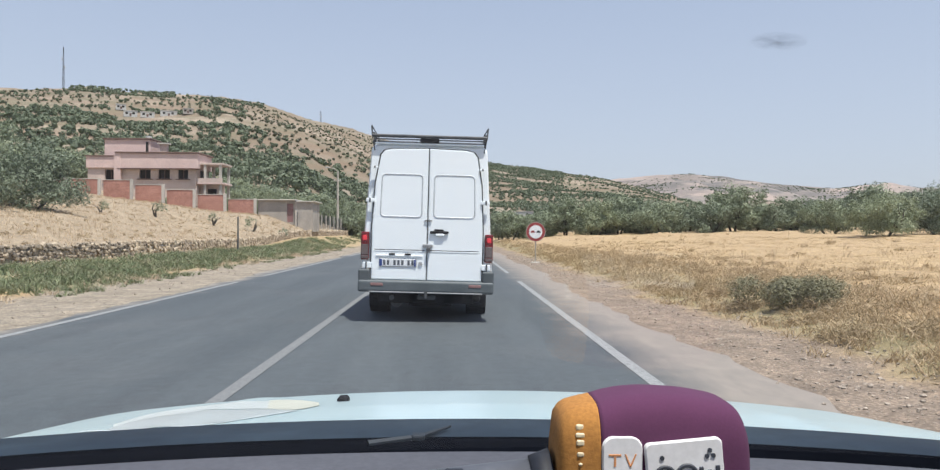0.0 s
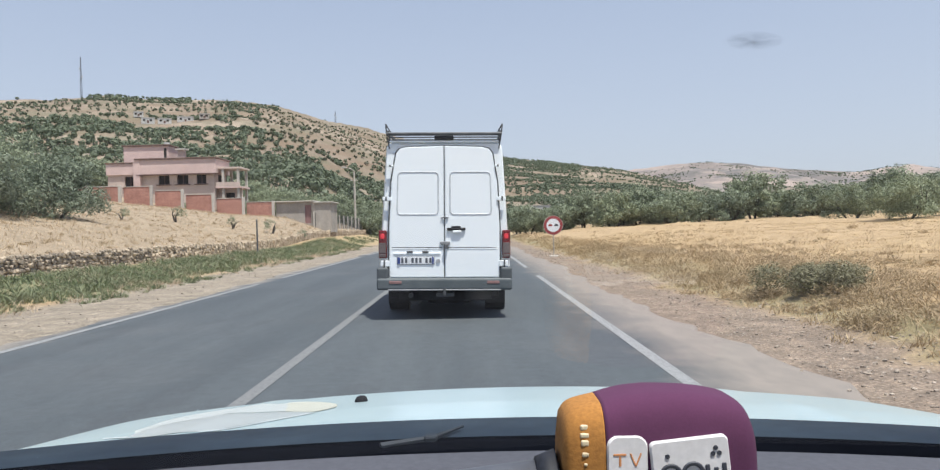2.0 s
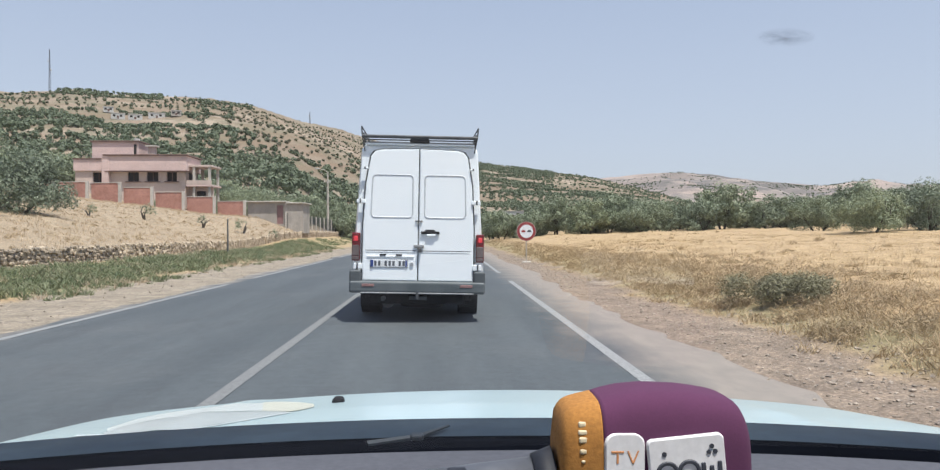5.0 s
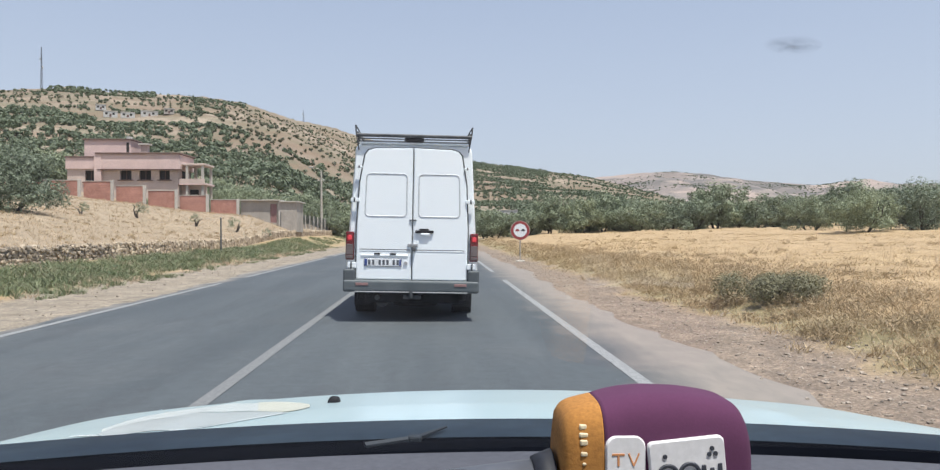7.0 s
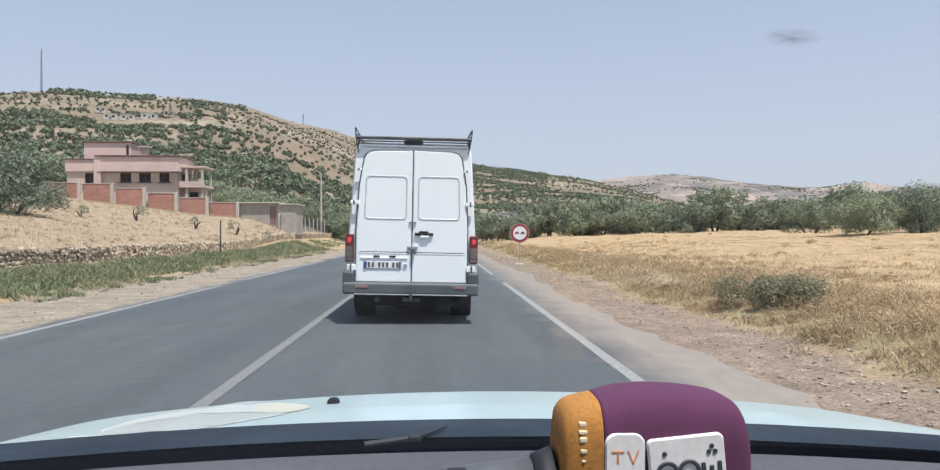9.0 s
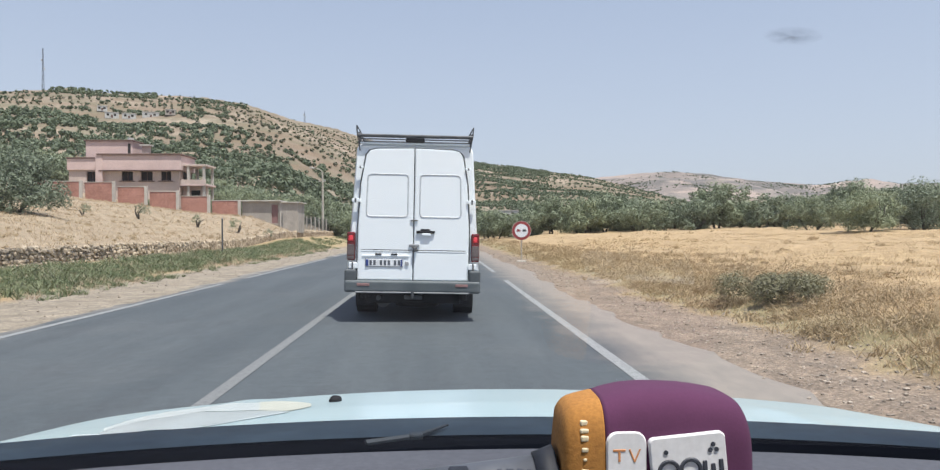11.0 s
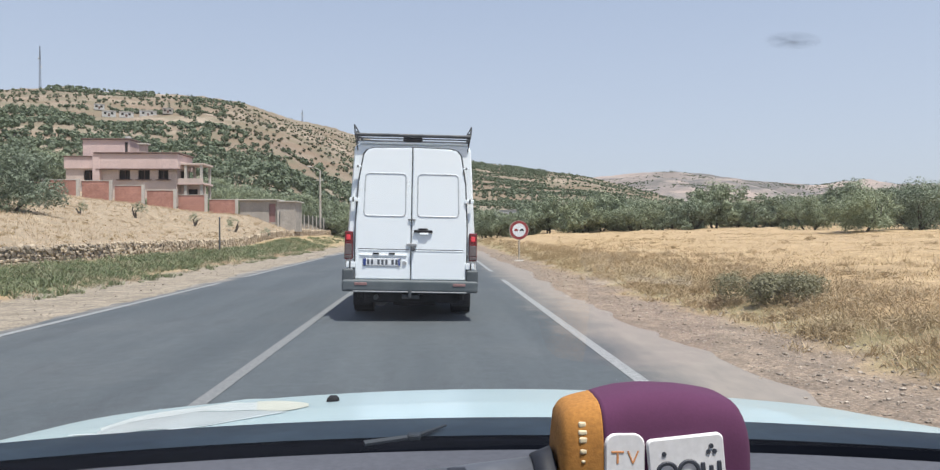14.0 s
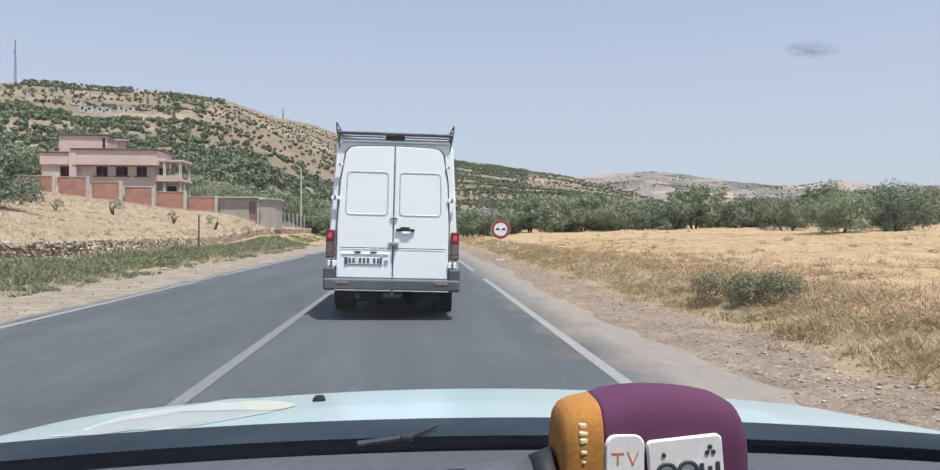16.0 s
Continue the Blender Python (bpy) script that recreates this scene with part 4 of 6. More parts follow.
# ---- the microphone on the dashboard ----
def build_microphone():
    mic = empty("microphone", 0.121, 0.42, 1.171)
    mic.matrix_world = pose(0.1215, 0.42, 1.1713) @ Matrix.Scale(0.978, 4)
    tagged(mic, "purple and ochre foam microphone lying on the dashboard", "microphone")
    span = (-0.0545, -0.0540, -0.0526, -0.0503, -0.0460, -0.0396, -0.0321, -0.0250, -0.0153, -0.0023, 0.0074, 0.0208, 0.0312, 0.0402, 0.0455, 0.0488, 0.0510, 0.0524, 0.0530)
    crown = (0.056, 0.0650, 0.0690, 0.0718, 0.0738, 0.0753, 0.0768, 0.0790, 0.0810, 0.0820, 0.0817, 0.0809, 0.0794, 0.0776, 0.0758, 0.0732, 0.0690, 0.0600, 0.0520)
    deep = (0.021, 0.0235, 0.0252, 0.0268, 0.0280, 0.0290, 0.0297, 0.0300, 0.0300, 0.0300, 0.0300, 0.0300, 0.0300, 0.0297, 0.0291, 0.0282, 0.0266, 0.0235, 0.0205)

    fine = np.linspace(span[0], span[-1], 261)
    weights = np.hanning(27) / np.hanning(27).sum()

    def softened(values):
        """The outline with its kinks rounded off, its ends kept."""
        v = np.interp(fine, span, values)
        soft = np.convolve(np.pad(v, 13, mode="edge"), weights, mode="valid")
        fade = np.clip(np.minimum(np.arange(261), 260 - np.arange(261)) / 12, 0, 1)
        return v * (1 - fade) + soft * fade

    crown, deep = softened(crown), softened(deep)

    def half_depth(x, z):
        """How far the foam's face stands out from its middle plane."""
        h = float(np.interp(x, fine, crown)) / 2
        q = min(1.0, abs(z - h) / h) ** (1 / 0.62)
        return float(np.interp(x, fine, deep)) * math.sqrt(max(0.0, 1 - q * q)) ** 0.5

    def foam(x0, x1):
        """A stretch of the soft rounded block with an arched top."""
        secs = []
        for x in [x0] + [float(v) for v in fine[::4] if x0 + 0.0006 < v < x1 - 0.0006] + [x1]:
            h, g = float(np.interp(x, fine, crown)) / 2, float(np.interp(x, fine, deep))
            ring = []
            for a in range(48):
                c, q = math.cos(a * math.pi / 24), math.sin(a * math.pi / 24)
                ring.append((x, g * math.copysign(abs(c) ** 0.5, c), h + h * math.copysign(abs(q) ** 0.62, q)))
            secs.append(ring)
        return loft(secs)

    cap = smooth_faces(part("foam_cap", foam(-0.0318, 0.0530), M_purple, mic, "purple foam cover"))
    ring = smooth_faces(part("foam_ring", foam(-0.0545, -0.0322), M_ochre, mic, "ochre foam ring"))
    # vertical lettering as plain bars
    for z, h, w in ((0.0655, 0.0030, 0.0042), (0.0615, 0.0026, 0.0050), (0.0576, 0.0032, 0.0044), (0.0515, 0.0026, 0.0038), (0.0462, 0.0018, 0.0022), (0.0395, 0.0032, 0.0044), (0.0350, 0.0030, 0.0048)):
        y = -half_depth(-0.0432, z)
        part("letter_bar", box(-0.0432 - w / 2, -0.0432 + w / 2, y - 0.0007, y + 0.002, z - h / 2, z + h / 2, 0.0008, 2), M_cream, ring)
    # badge: two white plates with plain dark and orange shapes
    def plate(w, z0, z1, rad, thick):
        """A thin plate with round corners, its face towards the seats."""
        ring = rounded_outline(w, w, z0, z1, rad, 6)
        return loft([[(x, 0.0, z) for x, z in ring], [(x, -thick * 0.7, z) for x, z in ring], [(x * (1 - 0.0008 / w * 2), -thick, z + (0.0004 if z < (z0 + z1) / 2 else -0.0004)) for x, z in ring]])

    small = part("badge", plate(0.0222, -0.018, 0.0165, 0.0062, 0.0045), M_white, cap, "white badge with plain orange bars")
    small.matrix_basis = pose(-0.0208, -0.0268, 0.0452)
    for a, b, c, d in ((-0.0078, -0.0008, 0.0062, 0.0074), (-0.0049, -0.0036, 0.0005, 0.0060)):
        part("badge_shape", box(a, b, -0.0048, -0.0043, c, d, 0.0002), M_orange_ink, small)
    for a, b in ((0.0014, 0.0042), (0.0042, 0.0072)):
        part("badge_shape", tube((a, -0.0043, 0.0074 if a < 0.003 else 0.0005), (b, -0.0043, 0.0005 if a < 0.003 else 0.0074), 0.0006, sides=6), M_orange_ink, small)
    word = part("badge", plate(0.0425, -0.020, 0.0155, 0.0030, 0.0045), M_white, cap, "white badge with plain dark shapes")
    word.matrix_basis = pose(0.0132, -0.0285, 0.0446, 0, -5, 0)
    for cx in (-0.0115, 0.0005):
        bm = bmesh.new()
        for k in range(24):
            a, b = radians(k * 15), radians(k * 15 + 17)
            add_tube(bm, (cx + 0.0053 * math.cos(a), -0.0043, -0.003 + 0.0053 * math.sin(a)), (cx + 0.0053 * math.cos(b), -0.0043, -0.003 + 0.0053 * math.sin(b)), 0.0013, sides=6)
        part("badge_ring", bm, M_ink, word)
    for bx, h in ((0.0085, 0.009), (0.0130, 0.007), (0.0175, 0.009)):
        part("badge_stroke", box(bx - 0.0012, bx + 0.0012, -0.0052, -0.004, -0.010, -0.008 + h, 0.0004), M_ink, word)
    part("badge_stroke", box(-0.0185, 0.0190, -0.0052, -0.004, -0.012, -0.0090, 0.0004), M_ink, word)
    for bx, bz in ((0.0120, 0.0065), (0.0155, 0.0065), (0.0138, 0.0095), (-0.0125, 0.0075)):
        part("badge_dot", tube((bx, -0.0050, bz), (bx, -0.004, bz), 0.0013, sides=10), M_ink, word)
    collar = smooth_faces(part("collar", tube((-0.0660, 0.0, 0.0205), (-0.0540, 0.0, 0.0220), 0.0215, 0.0245, 24), M_navy, mic, "dark blue collar"))
    handle = smooth_faces(part("handle", tube((-0.135, 0.004, 0.0150), (-0.0655, 0.0, 0.0200), 0.0165, 0.0205, 24), M_handle, mic, "grey plastic handle"))
    for x0, w in ((-0.0720, 0.0032), (-0.0770, 0.0038), (-0.0830, 0.0046), (-0.0890, 0.0030)):
        part("handle_bar", box(x0 - w / 2, x0 + w / 2, -0.0122, -0.0090, 0.0335, 0.0362, 0.0006), M_ink, handle)
    part("handle_switch", box(-0.118, -0.106, -0.008, 0.002, 0.0300, 0.0350, 0.0015), M_navy, handle)
    return mic


build_microphone()


# ---- olive trees ----
def leaf_cloud(rs, lobes, count, size):
    """Small pointed leaf sprigs spread over the outside of several lobes."""
    weights = np.array([l[3] ** 2 for l in lobes])
    pick = rs.choice(len(lobes), count, p=weights / weights.sum())
    L = np.array(lobes)[pick]
    d = rs.normal(size=(count, 3))
    d /= np.linalg.norm(d, axis=1)[:, None]
    d[:, 2] = np.where(d[:, 2] < -0.8, -d[:, 2] * 0.6, d[:, 2])
    depth = 1 - 0.45 * rs.uniform(0, 1, count) ** 1.6 + 0.10 * rs.normal(size=count)
    c = L[:, :3] + d * (L[:, 3] * depth)[:, None] * np.array([1, 1, 0.85])
    face = d + rs.normal(size=(count, 3)) * 0.45
    u = np.cross(face, rs.normal(size=(count, 3)))
    u /= np.linalg.norm(u, axis=1)[:, None]
    v = np.cross(face, u)
    v /= np.linalg.norm(v, axis=1)[:, None]
    ln, wd = size * rs.uniform(0.7, 1.5, count)[:, None], size * rs.uniform(0.28, 0.5, count)[:, None]
    verts = np.stack([c - u * ln * 0.5, c + v * wd * 0.6, c + u * ln, c - v * wd * 0.6], 1).reshape(-1, 3)
    faces = np.arange(count * 4).reshape(-1, 4)
    return verts, faces


def olive_tree(seed, height=4.5, spread=2.2, leaves=4200, leaf=0.15, lobes_n=9):
    rs = np.random.RandomState(seed)
    tree = empty("olive_tree")
    bm = bmesh.new()
    fork = height * rs.uniform(0.10, 0.17)
    stems = rs.randint(1, 4)
    lobes = []
    for k in range(stems):
        a = rs.uniform(0, 6.28) if stems == 1 else 6.28 * k / stems + rs.uniform(-0.4, 0.4)
        foot = Vector((0.12 * math.cos(a) * (stems > 1), 0.12 * math.sin(a) * (stems > 1), -0.15))
        bend = foot + Vector((0.28 * math.cos(a), 0.28 * math.sin(a), fork))
        add_tube(bm, foot, bend, 0.20 - 0.03 * stems, 0.14 - 0.02 * stems, 9)
        for q in range(3):
            b = a + rs.uniform(-1.1, 1.1)
            tip = bend + Vector((math.cos(b) * spread * 0.42, math.sin(b) * spread * 0.42, height * rs.uniform(0.25, 0.42)))
            add_tube(bm, bend, tip, 0.085, 0.04, 6)
            end = tip + Vector((rs.uniform(-0.4, 0.4), rs.uniform(-0.4, 0.4), height * 0.18))
            add_tube(bm, tip, end, 0.04, 0.015, 5)
    trunk = part("trunk", bm, M_bark, tree, "dark gnarled trunk")
    for k in range(lobes_n):
        a, rad = 6.28 * k / lobes_n * 1.618 + rs.uniform(-0.3, 0.3), spread * rs.uniform(0.15, 0.72)
        z = height * rs.uniform(0.20, 0.72)
        lobes.append((rad * math.cos(a), rad * math.sin(a), z, spread * rs.uniform(0.30, 0.46)))
        for q in range(3):
            b, c = a + rs.uniform(-1.2, 1.2), spread * rs.uniform(0.30, 0.46)
            lobes.append((rad * math.cos(a) + c * math.cos(b), rad * math.sin(a) + c * math.sin(b), z + height * rs.uniform(-0.10, 0.10), spread * rs.uniform(0.16, 0.26)))
    lobes.append((0, 0, height * 0.72, spread * 0.5))
    lobes.append((0, 0, height * 0.42, spread * 0.70))
    v1, f1 = leaf_cloud(rs, lobes, leaves, leaf)
    crown = sheet("crown", v1.tolist(), f1.tolist(), M_leaf)
    crown.parent = tree
    return tagged(tree, "grey-green olive tree with a dense uneven crown", "tree")


NEAR_TREES = [olive_tree(*a) for a in (
    (1, 4.4, 2.6, 11000, 0.14, 12), (2, 4.7, 2.9, 13000, 0.14, 14), (3, 4.3, 2.4, 10000, 0.135, 11))]
GROVE_TREES = [olive_tree(*a) for a in (
    (4, 5.0, 2.8, 7000, 0.21, 13), (5, 4.6, 3.2, 8000, 0.21, 15), (6, 3.8, 2.2, 5200, 0.19, 10), (7, 4.7, 2.5, 6500, 0.20, 12), (8, 5.3, 2.9, 7400, 0.22, 14), (9, 4.3, 2.7, 6500, 0.20, 12))]
USED = set()


def plant(kind, x, y, size=1.0, turn=0.0, group="olive trees", near=False):
    source = (NEAR_TREES if near else GROVE_TREES)[kind % (3 if near else 6)]
    m = pose(x, y, land_z(x, y) - (0.40 if near else 0.40), 0, 0, turn) @ Matrix.Scale(size, 4)
    if source.name in USED:
        source = copy_thing(source, pose(0, 0, 0))
    USED.add(source.name)
    source.matrix_world = m
    source["group"] = group
    return source


rs = np.random.RandomState(11)
# beside the road on the uphill side
for k, (x, y, kind, size) in enumerate(((-22.3, 39.6, 1, 0.92), (-25.6, 40.0, 3, 0.95), (-23.6, 35.5, 4, 1.0), (-24.5, 31.5, 0, 1.05), (-23.5, 25.0, 1, 1.0), (-23.0, 18.0, 4, 1.0), (-22.5, 10.5, 0, 1.0), (-22.0, 3.0, 2, 1.1), (-28.0, 42.0, 3, 1.1), (-33, 50, 1, 1.1))):
    plant(kind, x, y, size, 47 * k, "olive trees on the uphill side", True)
# the grove beyond the field
row = [(6.8, 86, 0.95), (9.6, 80, 1.0), (12.6, 82, 1.08), (15.4, 79, 1.0), (18.6, 82, 1.12), (21.5, 79, 1.0), (24.8, 81, 1.0), (28.2, 80, 1.0), (31.4, 82, 1.12), (35.4, 79, 0.95), (39.2, 84, 1.0), (43.0, 75, 1.02), (46.4, 80, 1.1), (49.0, 72, 1.1), (52.8, 75, 1.15), (56.5, 70, 1.1), (60, 66, 1.15), (62, 58, 1.1), (64, 50, 1.1)]
for k, (x, y, size) in enumerate(row):
    plant(k * 5 % 6 if k % 4 else 4, x, y, size * rs.uniform(0.78, 1.06), 61 * k, "olive grove beyond the field")
for k in range(34):
    x, y = 7 + 1.8 * k + rs.uniform(-1, 1), 88 + rs.uniform(-2, 12) - 0.33 * k
    plant(k % 6, x, y, rs.uniform(0.7, 0.95), rs.uniform(0, 360), "olive grove beyond the field")
# standing out into the field
for k, (x, y, size) in enumerate(((27.5, 46.5, 0.80), (33.5, 50.0, 0.92), (31.0, 60.0, 0.85))):
    plant(k, x, y, size, 80 * k, "olive trees standing in the field", True)
# round and behind the house
for k in range(44):
    x, y = -52 + k * 1.0 + rs.uniform(-1, 1), 96 + rs.uniform(0, 30)
    plant(k % 6, x, y, rs.uniform(0.9, 1.25), rs.uniform(0, 360), "olive trees behind the house")
for k, (x, y, size) in enumerate(((-16.5, 88, 0.8), (-13.8, 95, 0.9), (-15, 104, 1.0), (-11.5, 110, 0.95), (-19.5, 84, 0.7), (-9.5, 125, 1.0), (-21.5, 88, 0.75))):
    plant((k + 2) % 6, x, y, size, 75 * k, "olive trees behind the house")
for k, (x, y, size) in enumerate(((-26.6, 72.5, 0.42), (-22.6, 74.5, 0.5), (-20.4, 76.0, 0.55), (-24.6, 76.5, 0.4))):
    plant((k + 1) % 6, x, y, size, 50 * k, "small trees in the walled garden")
SAPLING = olive_tree(21, 1.5, 0.55, 260, 0.09, 5)
for k, (x, y, size) in enumerate(((-20.5, 52, 1.0), (-17.3, 53.5, 0.8), (-15.0, 55, 0.9), (-13.4, 59, 0.85), (-21.5, 46, 0.7))):
    ob = SAPLING if k == 0 else copy_thing(SAPLING, pose(0, 0, 0))
    ob.matrix_world = pose(x, y, land_z(x, y) - 0.05, 0, 0, 70 * k) @ Matrix.Scale(size, 4)
    tagged(ob, "thin young tree with few leaves in the dry field", "tree", "young trees before the garden wall")
# behind the camera, where the road came from
for k in range(24):
    x, y = 14 + rs.uniform(0, 32), -25 - 6.5 * k + rs.uniform(-3, 3)
    plant(k % 6, x, y, rs.uniform(0.8, 1.05), rs.uniform(0, 360), "olive trees down the slope")
for k in range(10):
    plant(k % 6, -20 - rs.uniform(0, 8), -12 - 15 * k, rs.uniform(0.85, 1.05), rs.uniform(0, 360), "olive trees on the uphill side")


# ---- woods on the hills ----
def far_woods():
    rs = np.random.RandomState(5)
    n = 128000
    az = rs.uniform(-46, 24, n)
    r = np.sqrt(rs.uniform(125 ** 2, 1430 ** 2, n))
    x, y = np.sin(np.radians(az)) * r, np.cos(np.radians(az)) * r
    tt, rr = np.interp(az, NEAR_AZ, NEAR_T), np.interp(az, NEAR_AZ, NEAR_R) * K
    s = r / rr
    q = (land(x, y) - 1.25) / r / np.maximum(tt, 0.01)      # how far up the visible slope
    patch = ripple(x, y, 170, 41) + 0.5 * ripple(x, y, 60, 42)
    dense = np.where(q < 0.86, 0.85, np.where(q < 0.965, 0.20, 0.05))
    dense = np.where((az > -18.2) & (az < -14.2), np.where(q < 0.97, 0.60, 0.05), dense)
    dense = np.where((az >= -14.2) & (az < 1), np.where(q < 0.62, 0.9, np.where(q < 0.72, 0.35, np.where(q < 0.92, 0.06, 0.004))), dense)
    dense = dense * np.where(ripple(x, y, 48, 43) < -0.3, 0.3, 1.0)
    dense = np.where((az > -15.5) & (az < -1) & (q > 0.76) & (q < 0.95), 0.012, dense)
    dense = np.where(az >= 1, np.where((az > 8.5) & (q > 0.72), 0.16, 0.85), dense)
    dense = np.where((az > -27.2) & (az < -20.5) & (q > 0.965), 0.8, dense)
    dense = dense * np.where(patch < -0.45, 0.15, np.where(patch < -0.1, 0.6, 1.0))
    keep = (s < 0.995) & (rs.uniform(0, 1, n) < dense) & ~((x > -9) & (x < 6) & (r < 340)) & (tt > 0.012)
    keep &= ~((x > -60) & (x < -8) & (y < 130))
    for haz, hd in ((-23.4, 520), (-22.3, 505), (-20.9, 515), (-24.0, 545), (-19.6, 500)):
        keep &= ~((np.abs(az - haz) < 0.75) & (r > hd - 60) & (r < hd + 8))
    x, y, s = x[keep], y[keep], s[keep]
    return crowns("far_woods", "olive groves scattered over the dry hillsides", x, y, 1.0, M_far_leaf, 51)


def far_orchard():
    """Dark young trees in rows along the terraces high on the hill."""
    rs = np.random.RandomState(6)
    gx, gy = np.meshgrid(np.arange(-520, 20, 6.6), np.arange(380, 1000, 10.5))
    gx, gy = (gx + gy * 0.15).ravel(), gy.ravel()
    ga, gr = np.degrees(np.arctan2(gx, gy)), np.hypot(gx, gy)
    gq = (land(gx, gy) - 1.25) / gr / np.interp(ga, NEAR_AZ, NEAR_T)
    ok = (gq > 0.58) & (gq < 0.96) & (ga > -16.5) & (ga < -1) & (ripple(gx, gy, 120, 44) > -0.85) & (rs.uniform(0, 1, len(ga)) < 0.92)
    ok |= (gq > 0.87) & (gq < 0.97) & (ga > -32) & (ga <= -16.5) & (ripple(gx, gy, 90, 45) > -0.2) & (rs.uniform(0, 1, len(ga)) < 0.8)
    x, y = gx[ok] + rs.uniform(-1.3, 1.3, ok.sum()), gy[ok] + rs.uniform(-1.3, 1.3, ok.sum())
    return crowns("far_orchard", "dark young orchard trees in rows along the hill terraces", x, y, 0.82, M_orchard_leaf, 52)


def crowns(name, label, x, y, scale, material, seed):
    """Each crown is a heap of leafy sprays over a flattened ball."""
    rs = np.random.RandomState(seed)
    z = land(x, y)
    dist = np.hypot(x, y)
    size = scale * rs.uniform(0.80, 1.70, len(x)) * np.interp(dist, [130, 300, 600, 1300], [1.25, 1.15, 0.9, 1.0])
    count = np.where(dist < 240, 130, np.where(dist < 380, 54, np.where(dist < 650, 24, 13)))
    T = np.repeat(np.arange(len(x)), count)
    n = len(T)
    d = rs.normal(size=(n, 3))
    d /= np.linalg.norm(d, axis=1)[:, None]
    S = size[T][:, None]
    lump = 1 + 0.35 * np.sin(d[:, 0] * 3.1 + T * 1.7) * np.sin(d[:, 1] * 3.7 + T * 0.9)
    c = np.stack([x[T], y[T], z[T] + size[T] * 0.80], -1) + d * S * np.array([1, 1, 0.78]) * (lump * rs.uniform(0.7, 1.0, n))[:, None]
    u = np.cross(d, rs.normal(size=(n, 3)))
    u /= np.linalg.norm(u, axis=1)[:, None]
    v = np.cross(d + rs.normal(size=(n, 3)) * 0.35, u)
    leaf = S * (2.2 / np.sqrt(count[T]))[:, None] * rs.uniform(0.7, 1.3, (n, 1))
    V = np.stack([c - u * leaf, c + v * leaf * 0.8, c + u * leaf, c - v * leaf * 0.8], 1).reshape(-1, 3)
    Fc = np.arange(n * 4).reshape(-1, 4)
    return tagged(sheet(name, V.tolist(), Fc.tolist(), material), label, "woods", kind="stuff")


def distant_groves():
    """Scattered groves on the far range across the valley."""
    rs = np.random.RandomState(8)
    n = 34000
    az, r = rs.uniform(2, 40, n), np.sqrt(rs.uniform(1420 ** 2, 3150 ** 2, n))
    x, y = np.sin(np.radians(az)) * r, np.cos(np.radians(az)) * r
    patch = ripple(x, y, 620, 61) + 0.7 * ripple(x, y, 210, 62)
    keep = rs.uniform(0, 1, n) < np.where(patch > 0.45, 0.55, np.where(patch > 0.05, 0.14, 0.02))
    return crowns("distant_groves", "small dark groves scattered over the distant range", x[keep], y[keep], 1.5, M_far_leaf, 53)


far_woods()
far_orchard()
distant_groves()


# ---- grasses ----
def blades(name, label, spots, material, height, lean, per, width, seed):
    """Tufts of thin blades at the given spots (x, y, size)."""
    rs = np.random.RandomState(seed)
    P = np.repeat(np.asarray(spots, float), per, axis=0)
    n = len(P)
    x, y = P[:, 0] + rs.normal(size=n) * 0.09 * P[:, 2], P[:, 1] + rs.normal(size=n) * 0.09 * P[:, 2]
    z = land(x, y) - 0.02
    h = height * P[:, 2] * rs.uniform(0.5, 1.25, n)
    a = rs.uniform(0, 6.28, n)
    l = lean * h * rs.uniform(0.2, 1.2, n)
    b = rs.uniform(0, 6.28, n)
    w = width * rs.uniform(0.6, 1.4, n)
    p0 = np.stack([x - np.cos(a) * w, y - np.sin(a) * w, z], -1)
    p1 = np.stack([x + np.cos(a) * w, y + np.sin(a) * w, z], -1)
    mid = np.stack([x + np.cos(b) * l * 0.4, y + np.sin(b) * l * 0.4, z + h * 0.6], -1)
    ww = np.stack([np.cos(a) * w, np.sin(a) * w, 0 * w], -1) * 0.7
    tip = np.stack([x + np.cos(b) * l, y + np.sin(b) * l, z + h], -1)
    verts = np.stack([p0, p1, mid + ww, mid - ww, tip], 1).reshape(-1, 3)
    k = np.arange(n) * 5
    faces = [(i, i + 1, i + 2, i + 3) for i in k] + [(i + 3, i + 2, i + 4) for i in k]
    ob = sheet(name, verts.tolist(), faces, material)
    return tagged(ob, label, "grass", kind="stuff")


rs = np.random.RandomState(77)


def band(n, x0, x1, y0, y1, s0=0.6, s1=1.3, mask=None, toward=1.6):
    y = y0 + (y1 - y0) * rs.uniform(0, 1, n) ** toward
    x = rs.uniform(x0, x1, n)
    if mask:
        k = ripple(x, y, mask, 90) + rs.uniform(-0.5, 0.5, n) > 0
        x, y = x[k], y[k]
    return np.stack([x * K, y * K, rs.uniform(s0, s1, len(x))], -1)


